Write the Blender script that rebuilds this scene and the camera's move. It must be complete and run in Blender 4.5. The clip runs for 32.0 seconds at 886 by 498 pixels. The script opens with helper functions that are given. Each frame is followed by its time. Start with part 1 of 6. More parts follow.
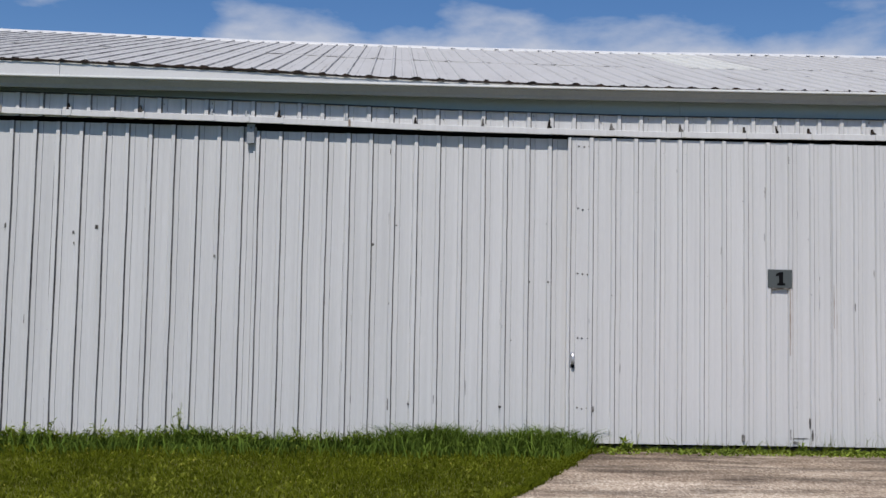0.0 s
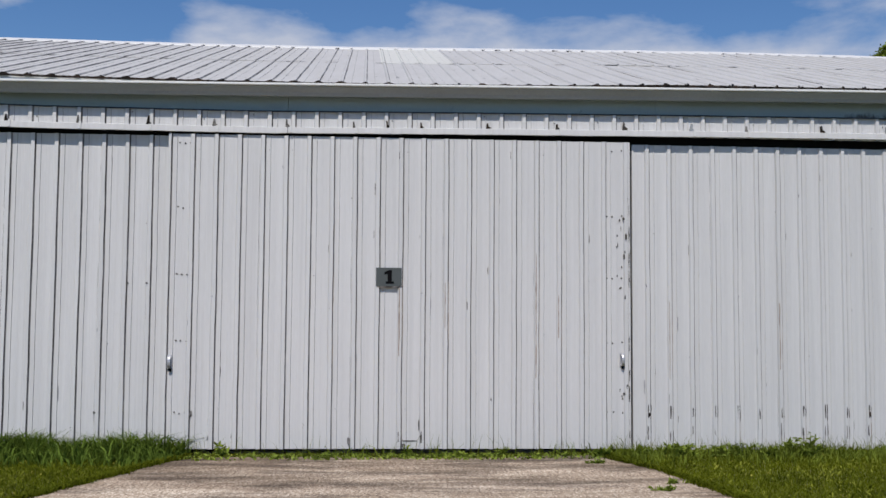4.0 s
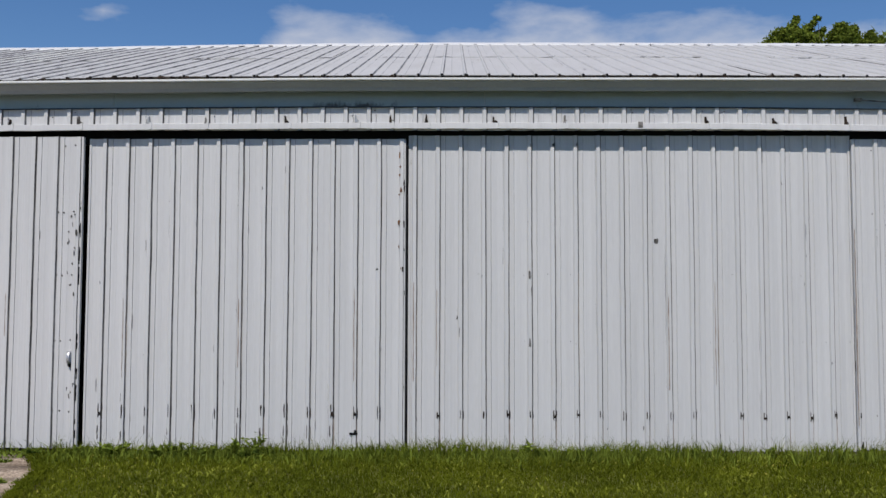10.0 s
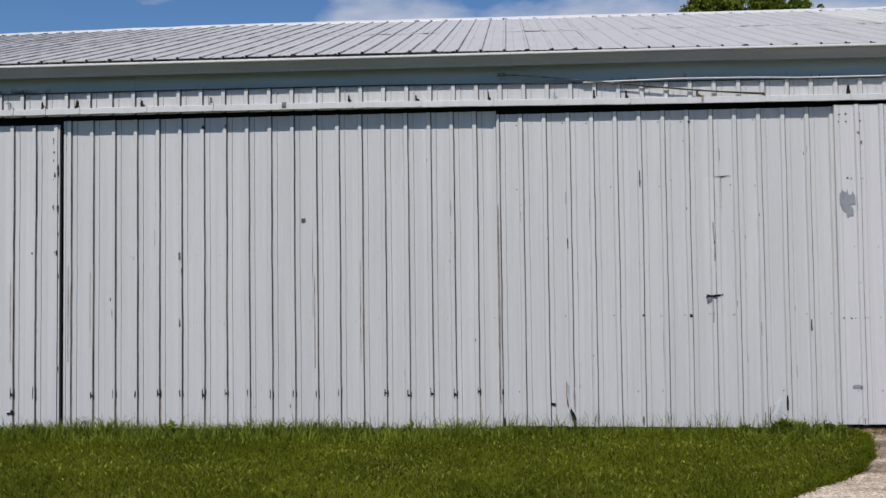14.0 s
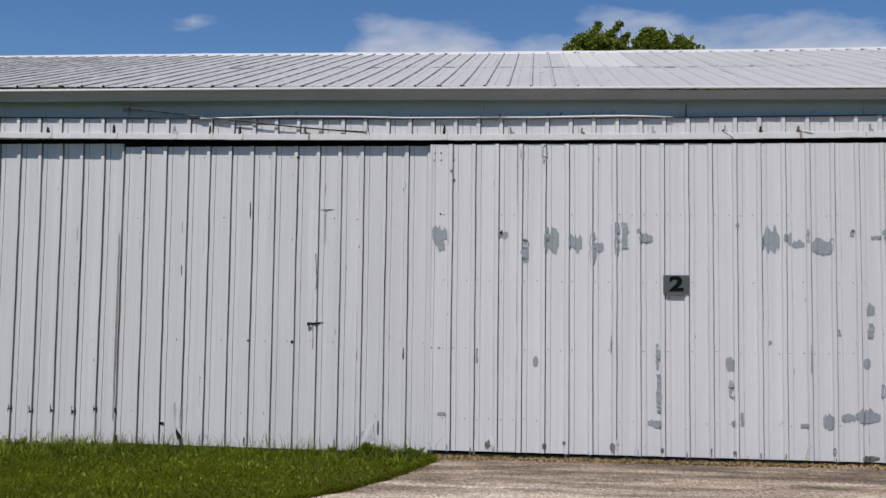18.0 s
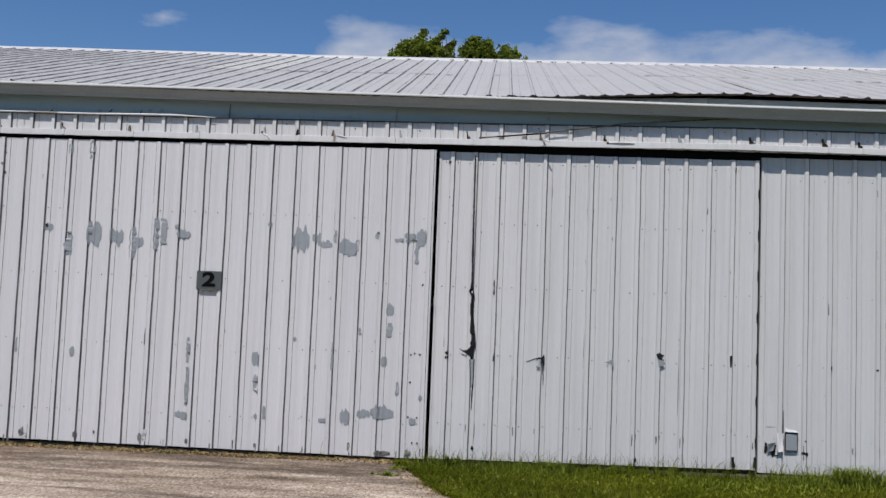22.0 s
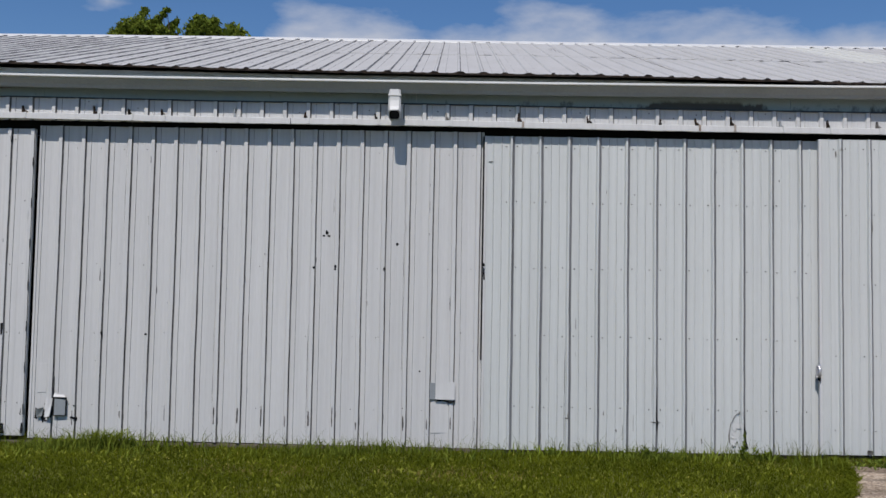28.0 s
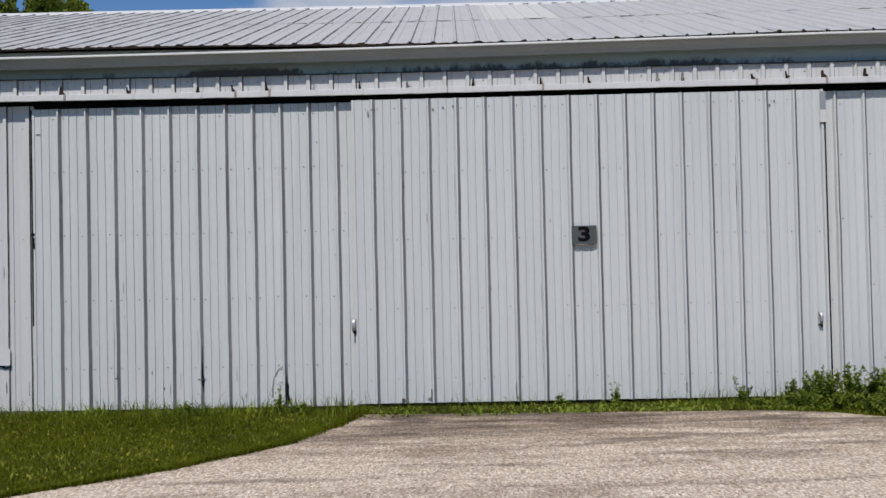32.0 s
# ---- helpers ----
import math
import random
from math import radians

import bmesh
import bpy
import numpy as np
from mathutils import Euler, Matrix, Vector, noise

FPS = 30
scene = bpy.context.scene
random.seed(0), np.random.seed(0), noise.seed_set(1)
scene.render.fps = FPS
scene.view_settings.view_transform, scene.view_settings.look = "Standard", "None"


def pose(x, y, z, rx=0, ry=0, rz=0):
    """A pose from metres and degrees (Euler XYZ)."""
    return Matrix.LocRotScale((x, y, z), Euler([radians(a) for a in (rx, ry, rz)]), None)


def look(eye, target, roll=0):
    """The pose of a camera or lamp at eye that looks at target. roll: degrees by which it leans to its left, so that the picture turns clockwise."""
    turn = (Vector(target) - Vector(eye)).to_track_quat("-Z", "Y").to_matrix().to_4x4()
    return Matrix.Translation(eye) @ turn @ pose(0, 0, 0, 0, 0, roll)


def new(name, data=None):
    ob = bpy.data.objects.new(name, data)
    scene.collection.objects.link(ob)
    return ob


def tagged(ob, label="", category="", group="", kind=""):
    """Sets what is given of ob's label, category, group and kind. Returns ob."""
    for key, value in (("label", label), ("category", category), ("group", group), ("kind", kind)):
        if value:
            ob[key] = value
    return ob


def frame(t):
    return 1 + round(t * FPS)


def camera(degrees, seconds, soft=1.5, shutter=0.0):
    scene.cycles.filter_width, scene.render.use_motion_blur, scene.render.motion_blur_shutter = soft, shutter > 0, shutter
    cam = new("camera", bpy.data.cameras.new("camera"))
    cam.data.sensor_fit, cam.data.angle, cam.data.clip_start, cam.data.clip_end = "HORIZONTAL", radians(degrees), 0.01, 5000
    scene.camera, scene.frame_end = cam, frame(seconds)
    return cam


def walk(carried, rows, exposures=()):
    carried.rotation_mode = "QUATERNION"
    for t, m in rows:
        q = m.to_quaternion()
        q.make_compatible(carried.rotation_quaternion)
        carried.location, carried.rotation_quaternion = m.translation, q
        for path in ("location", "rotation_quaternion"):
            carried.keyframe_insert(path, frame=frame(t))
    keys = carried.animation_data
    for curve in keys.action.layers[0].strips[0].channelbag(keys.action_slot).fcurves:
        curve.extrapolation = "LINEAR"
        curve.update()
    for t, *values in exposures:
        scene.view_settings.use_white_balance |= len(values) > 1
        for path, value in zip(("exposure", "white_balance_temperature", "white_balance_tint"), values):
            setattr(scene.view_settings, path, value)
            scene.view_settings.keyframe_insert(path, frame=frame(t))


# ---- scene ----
cam = camera(47.07, 32.0)
ROWS = [
    (0.0, -0.553, -9.973, 1.245, -2.79, 3.77, 1.07),
    (0.5, -0.113, -9.945, 1.254, -4.04, 3.96, 1.11),
    (1.0, 0.323, -9.941, 1.263, -5.37, 4.11, 1.13),
    (1.5, 0.766, -9.931, 1.275, -4.90, 4.08, 0.41),
    (2.0, 1.192, -9.952, 1.285, -3.83, 4.04, 0.55),
    (2.5, 1.630, -9.948, 1.290, -3.45, 4.13, 0.74),
    (3.0, 2.089, -9.943, 1.291, -3.60, 4.08, 0.82),
    (3.5, 2.572, -9.917, 1.294, -3.99, 3.95, 0.66),
    (4.0, 3.073, -9.905, 1.297, -4.34, 3.81, 0.39),
    (4.5, 3.581, -9.896, 1.300, -3.98, 3.46, 0.84),
    (6.5, 5.613, -9.826, 1.309, 2.16, 3.28, 1.06),
    (7.0, 6.128, -9.829, 1.306, 1.65, 3.58, 1.09),
    (7.5, 6.660, -9.831, 1.301, 0.42, 4.08, 1.02),
    (8.0, 7.195, -9.819, 1.299, 0.80, 4.89, 1.09),
    (8.5, 7.726, -9.819, 1.296, 2.06, 5.30, 0.60),
    (9.0, 8.259, -9.836, 1.294, 2.24, 4.61, 0.29),
    (9.5, 8.786, -9.867, 1.292, 0.95, 3.82, 0.38),
    (10.0, 9.311, -9.866, 1.290, 0.57, 3.81, 0.13),
    (10.5, 9.850, -9.867, 1.290, 1.09, 3.99, -0.02),
    (11.0, 10.381, -9.851, 1.293, 1.71, 4.52, 0.81),
    (11.5, 10.900, -9.856, 1.298, 1.50, 5.30, 1.45),
    (12.0, 11.411, -9.872, 1.305, 0.48, 4.73, 0.71),
    (12.5, 11.917, -9.861, 1.311, 1.50, 3.98, -0.41),
    (13.0, 12.407, -9.862, 1.314, 3.17, 2.82, -0.46),
    (13.5, 12.873, -9.834, 1.313, 4.00, 2.64, -0.45),
    (14.0, 13.333, -9.804, 1.310, 3.81, 2.45, -0.70),
    (14.5, 13.802, -9.795, 1.304, 3.84, 2.73, -0.56),
    (16.5, 15.750, -9.900, 1.273, 4.89, 3.34, 1.54),
    (17.0, 16.288, -9.943, 1.269, 5.75, 3.32, 1.48),
    (17.5, 16.865, -9.977, 1.270, 5.93, 3.21, 0.95),
    (18.0, 17.449, -9.983, 1.273, 5.18, 4.13, 0.71),
    (18.5, 18.014, -9.998, 1.278, 4.60, 4.19, 0.70),
    (19.0, 18.550, -9.966, 1.282, 4.62, 4.12, 1.36),
    (19.5, 19.048, -9.936, 1.285, 4.92, 4.36, 1.10),
    (20.0, 19.534, -9.949, 1.286, 4.48, 4.42, 0.58),
    (20.5, 20.038, -9.957, 1.286, 4.86, 4.32, -0.20),
    (21.0, 20.575, -9.950, 1.285, 4.29, 4.03, 1.38),
    (21.5, 21.129, -9.957, 1.282, 2.72, 4.34, 2.74),
    (22.0, 21.675, -9.959, 1.278, 3.22, 4.47, 2.26),
    (22.5, 22.225, -9.976, 1.272, 5.17, 4.21, 1.48),
    (23.0, 22.755, -9.999, 1.268, 6.84, 3.49, 0.74),
    (23.5, 23.270, -9.988, 1.268, 6.96, 2.98, 0.36),
    (24.0, 23.808, -9.970, 1.272, 3.74, 2.73, 0.07),
    (24.5, 24.379, -9.933, 1.279, 0.74, 2.88, 0.16),
    (25.0, 24.958, -9.894, 1.286, -0.18, 2.53, 1.15),
    (25.5, 25.539, -9.857, 1.291, 0.64, 3.19, 1.75),
    (27.5, 27.752, -9.829, 1.302, -0.00, 3.51, 1.28),
    (28.0, 28.309, -9.826, 1.302, 0.59, 3.57, 1.01),
    (28.5, 28.862, -9.853, 1.300, 0.82, 3.42, 0.89),
    (29.0, 29.428, -9.856, 1.298, 1.94, 3.38, 0.34),
    (29.5, 30.003, -9.868, 1.296, 2.92, 3.07, 0.40),
    (30.0, 30.585, -9.893, 1.296, 1.90, 2.86, 0.22),
    (30.5, 31.165, -9.968, 1.294, 1.06, 2.25, 0.49),
    (31.0, 31.737, -10.051, 1.295, -0.17, 1.63, 0.42),
    (31.5, 32.300, -10.111, 1.298, -0.15, 1.63, -0.73),
    (32.0, 32.836, -10.132, 1.304, 0.65, 1.32, -1.23),
]
walk(cam, [(t, pose(x, y, z, 90 + pitch, 0, yaw) @ pose(0, 0, 0, 0, 0, roll)) for t, x, y, z, yaw, pitch, roll in ROWS], [(0.0, 0.07), (9.0, 0.05), (19.0, 0.0), (25.0, -0.04), (32.0, -0.06)])


# ---- world, sun ----
SUN_EL, SUN_AZ = radians(57.5), radians(14)      # azimuth: to the left of the wall's outward normal
SUN_DIR = Vector((-math.sin(SUN_AZ) * math.cos(SUN_EL), -math.cos(SUN_AZ) * math.cos(SUN_EL), math.sin(SUN_EL)))
sun = new("sun", bpy.data.lights.new("sun", "SUN"))
sun.data.energy, sun.data.angle, sun.data.color = 4.15, radians(0.6), (1.0, 0.945, 0.88)
sun.matrix_world = look(SUN_DIR * 60, (0, 0, 0))

world = bpy.data.worlds.new("sky")
scene.world = world
world.use_nodes = True


def node(tree, kind, **values):
    n = tree.nodes.new(kind)
    for key, value in values.items():
        n.inputs[key.replace("_", " ")].default_value = value
    return n


def sky_nodes():
    t = world.node_tree
    t.nodes.clear()
    out, bg = t.nodes.new("ShaderNodeOutputWorld"), t.nodes.new("ShaderNodeBackground")
    sky = t.nodes.new("ShaderNodeTexSky")
    sky.sky_type, sky.sun_disc = "NISHITA", False
    sky.sun_elevation, sky.sun_rotation = SUN_EL, math.pi + SUN_AZ
    sky.air_density, sky.dust_density, sky.ozone_density = 1.0, 0.05, 2.6
    co = t.nodes.new("ShaderNodeTexCoord")
    sep = t.nodes.new("ShaderNodeSeparateXYZ")
    t.links.new(co.outputs["Generated"], sep.inputs[0])

    def calc(op, a, b=0.0, clamp=False):
        n = t.nodes.new("ShaderNodeMath")
        n.operation, n.use_clamp = op, clamp
        for i, v in enumerate((a, b)):
            if isinstance(v, (int, float)):
                n.inputs[i].default_value = v
            else:
                t.links.new(v, n.inputs[i])
        return n.outputs[0]

    az = calc("MULTIPLY", calc("ARCTAN2", sep.outputs[0], sep.outputs[1]), 57.3)       # degrees to the right of +y
    el = calc("MULTIPLY", calc("ARCSINE", sep.outputs[2]), 57.3)
    mix = t.nodes.new("ShaderNodeCombineXYZ")
    t.links.new(calc("MULTIPLY", az, 0.15), mix.inputs[0])
    t.links.new(calc("MULTIPLY", el, 0.34), mix.inputs[1])
    n1 = node(t, "ShaderNodeTexNoise", Scale=1.0, Detail=9.0, Roughness=0.54, Distortion=0.15)
    t.links.new(mix.outputs[0], n1.inputs["Vector"])
    # cumulus bank low over the roof, thinning to the left, open blue above
    bank = calc("SUBTRACT", 1.0, calc("ABSOLUTE", calc("DIVIDE", calc("SUBTRACT", el, 14.0), 5.0)), True)
    right = calc("DIVIDE", calc("ADD", az, 15.0), 5.5, True)
    thin = calc("SUBTRACT", 1.0, calc("MULTIPLY", calc("DIVIDE", calc("SUBTRACT", az, 4.0), 16.0, True), 0.3))
    d1 = calc("MULTIPLY", calc("MULTIPLY", bank, right), thin)
    puff = calc("SUBTRACT", 1.0, calc("ABSOLUTE", calc("DIVIDE", calc("SUBTRACT", el, 16.1), 1.6)), True)
    left = calc("SUBTRACT", 1.0, calc("ABSOLUTE", calc("DIVIDE", calc("ADD", az, 19.4), 3.6)), True)
    d2 = calc("MULTIPLY", calc("MULTIPLY", puff, left), 0.66)
    cover = calc("MAXIMUM", d1, d2)
    dens = calc("MULTIPLY", calc("SUBTRACT", calc("ADD", n1.outputs[0], calc("MULTIPLY", cover, 0.68)), 0.78), 3.4, True)
    blend = t.nodes.new("ShaderNodeMix")
    blend.data_type = "RGBA"
    t.links.new(calc("MULTIPLY", dens, 0.88), blend.inputs[0])
    tone = t.nodes.new("ShaderNodeHueSaturation")
    tone.inputs["Hue"].default_value, tone.inputs["Saturation"].default_value, tone.inputs["Value"].default_value = 0.508, 1.25, 1.0
    t.links.new(sky.outputs[0], tone.inputs["Color"])
    t.links.new(tone.outputs[0], blend.inputs[6])
    cloud = t.nodes.new("ShaderNodeMix")
    cloud.data_type = "RGBA"
    n2 = node(t, "ShaderNodeTexNoise", Scale=2.1, Detail=6.0, Roughness=0.6)
    t.links.new(mix.outputs[0], n2.inputs["Vector"])
    t.links.new(n2.outputs[0], cloud.inputs[0])
    cloud.inputs[6].default_value, cloud.inputs[7].default_value = (4.8, 5.3, 6.5, 1), (6.2, 6.4, 7.2, 1)
    t.links.new(cloud.outputs[2], blend.inputs[7])
    t.links.new(blend.outputs[2], bg.inputs[0])
    bg.inputs[1].default_value = 0.092
    t.links.new(bg.outputs[0], out.inputs[0])


sky_nodes()

# ---- materials ----


def material(name, color, rough=0.6, metal=0.0, vary=0.12, scale=3.0, grain=40.0, bump=0.0, stretch=(1, 1, 1), second=None, spread=0.5, per_object=0.0, spec=0.5, streak=0.0):
    """A surface with a slow and a fine variation of its colour, and a fine relief. second: a colour that comes through in patches."""
    m = bpy.data.materials.new(name)
    m.use_nodes = True
    t = m.node_tree
    p = t.nodes["Principled BSDF"]
    p.inputs["Roughness"].default_value, p.inputs["Metallic"].default_value = rough, metal
    p.inputs["Specular IOR Level"].default_value = spec
    mp = t.nodes.new("ShaderNodeMapping")
    mp.inputs["Scale"].default_value = stretch
    geo = t.nodes.new("ShaderNodeNewGeometry")
    t.links.new(geo.outputs["Position"], mp.inputs[0])
    slow = node(t, "ShaderNodeTexNoise", Scale=scale, Detail=5.0, Roughness=0.6)
    fine = node(t, "ShaderNodeTexNoise", Scale=grain, Detail=4.0, Roughness=0.65)
    for n in (slow, fine):
        t.links.new(mp.outputs[0], n.inputs["Vector"])
    base = t.nodes.new("ShaderNodeMix")
    base.data_type = "RGBA"
    base.inputs[6].default_value = (*color, 1)
    base.inputs[7].default_value = (*(second or [c * 0.6 for c in color]), 1)
    ramp = t.nodes.new("ShaderNodeMapRange")
    ramp.inputs[1].default_value, ramp.inputs[2].default_value = 0.5 - 0.22 * spread, 0.5 + 0.42 * spread
    ramp.inputs[4].default_value = 1.0 if second else 0.0
    t.links.new(slow.outputs[0], ramp.inputs[0])
    t.links.new(ramp.outputs[0], base.inputs[0])
    hsv = t.nodes.new("ShaderNodeHueSaturation")
    t.links.new(base.outputs[2], hsv.inputs["Color"])
    add = t.nodes.new("ShaderNodeMath")
    add.operation = "ADD"
    t.links.new(slow.outputs[0], add.inputs[0])
    t.links.new(fine.outputs[0], add.inputs[1])
    rng = t.nodes.new("ShaderNodeMapRange")
    rng.inputs[1].default_value, rng.inputs[2].default_value = 0.6, 1.4
    rng.inputs[3].default_value, rng.inputs[4].default_value = 1 - vary, 1 + vary
    t.links.new(add.outputs[0], rng.inputs[0])
    value = rng.outputs[0]
    if per_object:
        info = t.nodes.new("ShaderNodeObjectInfo")
        r2 = t.nodes.new("ShaderNodeMapRange")
        r2.inputs[3].default_value, r2.inputs[4].default_value = 1 - per_object, 1 + per_object
        t.links.new(info.outputs["Random"], r2.inputs[0])
        mul = t.nodes.new("ShaderNodeMath")
        mul.operation = "MULTIPLY"
        t.links.new(value, mul.inputs[0])
        t.links.new(r2.outputs[0], mul.inputs[1])
        value = mul.outputs[0]
    if streak:
        mp2 = t.nodes.new("ShaderNodeMapping")
        mp2.inputs["Scale"].default_value = (26, 1, 0.22)
        t.links.new(geo.outputs["Position"], mp2.inputs[0])
        run = node(t, "ShaderNodeTexNoise", Scale=1.0, Detail=3.0, Roughness=0.6)
        t.links.new(mp2.outputs[0], run.inputs["Vector"])
        r3 = t.nodes.new("ShaderNodeMapRange")
        r3.inputs[1].default_value, r3.inputs[2].default_value = 0.34, 0.6
        r3.inputs[3].default_value, r3.inputs[4].default_value = 1 - streak, 1 + 0.3 * streak
        t.links.new(run.outputs[0], r3.inputs[0])
        mul2 = t.nodes.new("ShaderNodeMath")
        mul2.operation = "MULTIPLY"
        t.links.new(value, mul2.inputs[0])
        t.links.new(r3.outputs[0], mul2.inputs[1])
        value = mul2.outputs[0]
    t.links.new(value, hsv.inputs["Value"])
    t.links.new(hsv.outputs[0], p.inputs["Base Color"])
    if bump:
        b = t.nodes.new("ShaderNodeBump")
        b.inputs["Distance"].default_value = bump
        b.inputs["Strength"].default_value = 0.6
        t.links.new(fine.outputs[0], b.inputs["Height"])
        t.links.new(b.outputs[0], p.inputs["Normal"])
    return m


def leafy(name, color, vary=0.35):
    """Blades and leaves: each piece has its own shade; light comes through."""
    m = bpy.data.materials.new(name)
    m.use_nodes = True
    t = m.node_tree
    p = t.nodes["Principled BSDF"]
    p.inputs["Roughness"].default_value = 0.75
    p.inputs["Specular IOR Level"].default_value = 0.04
    geo = t.nodes.new("ShaderNodeNewGeometry")
    hsv = t.nodes.new("ShaderNodeHueSaturation")
    hsv.inputs["Color"].default_value = (*color, 1)
    r = t.nodes.new("ShaderNodeMapRange")
    r.inputs[3].default_value, r.inputs[4].default_value = 1 - vary, 1 + vary
    t.links.new(geo.outputs["Random Per Island"], r.inputs[0])
    n = node(t, "ShaderNodeTexNoise", Scale=0.9, Detail=4.0, Roughness=0.6)
    t.links.new(geo.outputs["Position"], n.inputs["Vector"])
    r2 = t.nodes.new("ShaderNodeMapRange")
    r2.inputs[1].default_value, r2.inputs[2].default_value = 0.3, 0.7
    r2.inputs[3].default_value, r2.inputs[4].default_value = 0.72, 1.28
    t.links.new(n.outputs[0], r2.inputs[0])
    mul = t.nodes.new("ShaderNodeMath")
    mul.operation = "MULTIPLY"
    t.links.new(r.outputs[0], mul.inputs[0])
    t.links.new(r2.outputs[0], mul.inputs[1])
    t.links.new(mul.outputs[0], hsv.inputs["Value"])
    r3 = t.nodes.new("ShaderNodeMapRange")
    r3.inputs[3].default_value, r3.inputs[4].default_value = 0.512, 0.485
    t.links.new(n.outputs[0], r3.inputs[0])
    t.links.new(r3.outputs[0], hsv.inputs["Hue"])
    t.links.new(hsv.outputs[0], p.inputs["Base Color"])
    tr = t.nodes.new("ShaderNodeBsdfTranslucent")
    t.links.new(hsv.outputs[0], tr.inputs[0])
    mix = t.nodes.new("ShaderNodeMixShader")
    mix.inputs[0].default_value = 0.32
    t.links.new(p.outputs[0], mix.inputs[1])
    t.links.new(tr.outputs[0], mix.inputs[2])
    t.links.new(mix.outputs[0], t.nodes["Material Output"].inputs[0])
    return m


PAINT = material("white_painted_steel", (0.556, 0.554, 0.558), 0.55, 0.0, 0.085, 1.2, 30, 0.0006, (6, 1, 0.35), per_object=0.02, spec=0.35, streak=0.05)
PAINT_WARM = material("warm_white_painted_steel", (0.568, 0.562, 0.572), 0.55, 0.0, 0.085, 1.2, 30, 0.0006, (6, 1, 0.35), per_object=0.02, spec=0.35, streak=0.05)
PAINT_COOL = material("cool_white_painted_steel", (0.545, 0.562, 0.562), 0.55, 0.0, 0.085, 1.2, 30, 0.0006, (6, 1, 0.35), per_object=0.02, spec=0.35, streak=0.05)
# right rib flanks: shade put into the colour, along with seam grime
GRIME_SHADE = material("seam_grime_shade", (0.105, 0.1, 0.1), 0.8, 0.0, 0.35, 3.0, 45, 0, (1, 1, 0.5), second=(0.3, 0.295, 0.295), spread=0.8, spec=0.06)
SIDE_SHADE = material("rib_side_shade", (0.2, 0.2, 0.207), 0.75, 0.0, 0.25, 2.0, 50, 0, (1, 1, 0.3), second=(0.3, 0.3, 0.31), spec=0.06)
FAINT_GRIME_SHADE = material("faint_seam_grime_shade", (0.27, 0.27, 0.28), 0.7, 0.0, 0.3, 2.0, 60, 0, (1, 1, 0.4))
TRIM = material("white_trim_paint", (0.58, 0.58, 0.58), 0.5, 0.0, 0.08, 2.5, 50, 0.0004)
# white trim whose blue-grey tone has the eaves' shade mixed in
FRIEZE = material("shade_tinted_trim", (0.31, 0.385, 0.415), 0.55, 0.0, 0.08, 1.5, 40, 0.0003, (1, 1, 2))
ROOF = material("weathered_roof_steel", (0.515, 0.505, 0.495), 0.55, 0.05, 0.16, 2.4, 30, 0.001, (2.2, 0.5, 1), second=(0.37, 0.36, 0.345), spread=0.75, spec=0.3)
# seam dirt, and shade painted on the right flanks of the roof ribs
ROOF_SEAM = material("roof_seam_dirt_shade", (0.17, 0.17, 0.175), 0.8, 0.0, 0.3, 3, 60, second=(0.4, 0.4, 0.4), spec=0.06)
RIDGE = material("bright_ridge_paint", (0.62, 0.62, 0.62), 0.45, 0.0, 0.05, 2.0, 40)
SKYLIGHT = material("fibreglass_sheet", (0.63, 0.625, 0.585), 0.5, 0.0, 0.2, 3.0, 40, 0.0, (5, 0.6, 1), second=(0.44, 0.43, 0.39), spread=1.0)
GALV = material("bare_galvanised_steel", (0.272, 0.292, 0.312), 0.6, 0.2, 0.12, 20, 120)
# one gutter paint in two tones: sunlit on the lip, shade-dark on the face
LIP = material("sunlit_gutter_lip", (0.76, 0.76, 0.75), 0.4, 0.0, 0.12, 3.0, 50, 0.0004, second=(0.6, 0.6, 0.58), spread=0.7)
GUTTER = material("shade_darkened_gutter_paint", (0.37, 0.37, 0.35), 0.5, 0.0, 0.12, 2.0, 40, 0.0004, second=(0.3, 0.3, 0.28))
SOCKET = material("dark_weathered_steel", (0.018, 0.016, 0.015), 0.9, 0.0, 0.4, 12, 70, second=(0.05, 0.035, 0.027), spec=0.06)
# drip edge takes the dark of its shadow line as its colour
EDGE = material("shadow_toned_drip_edge", (0.05, 0.06, 0.075), 0.6, 0.0, 0.3, 4, 50, spec=0.06)
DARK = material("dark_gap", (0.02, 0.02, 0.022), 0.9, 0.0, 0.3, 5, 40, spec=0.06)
RUST = material("rusty_steel", (0.16, 0.07, 0.03), 0.85, 0.0, 0.4, 14, 90, second=(0.2, 0.115, 0.065), spec=0.06)
STREAK = material("rust_streak", (0.25, 0.195, 0.155), 0.8, 0.0, 0.25, 10, 60, second=(0.4, 0.365, 0.34))
DIRT = material("dark_mildew", (0.06, 0.055, 0.05), 0.9, 0.0, 0.4, 10, 70, second=(0.28, 0.27, 0.26), spec=0.06)


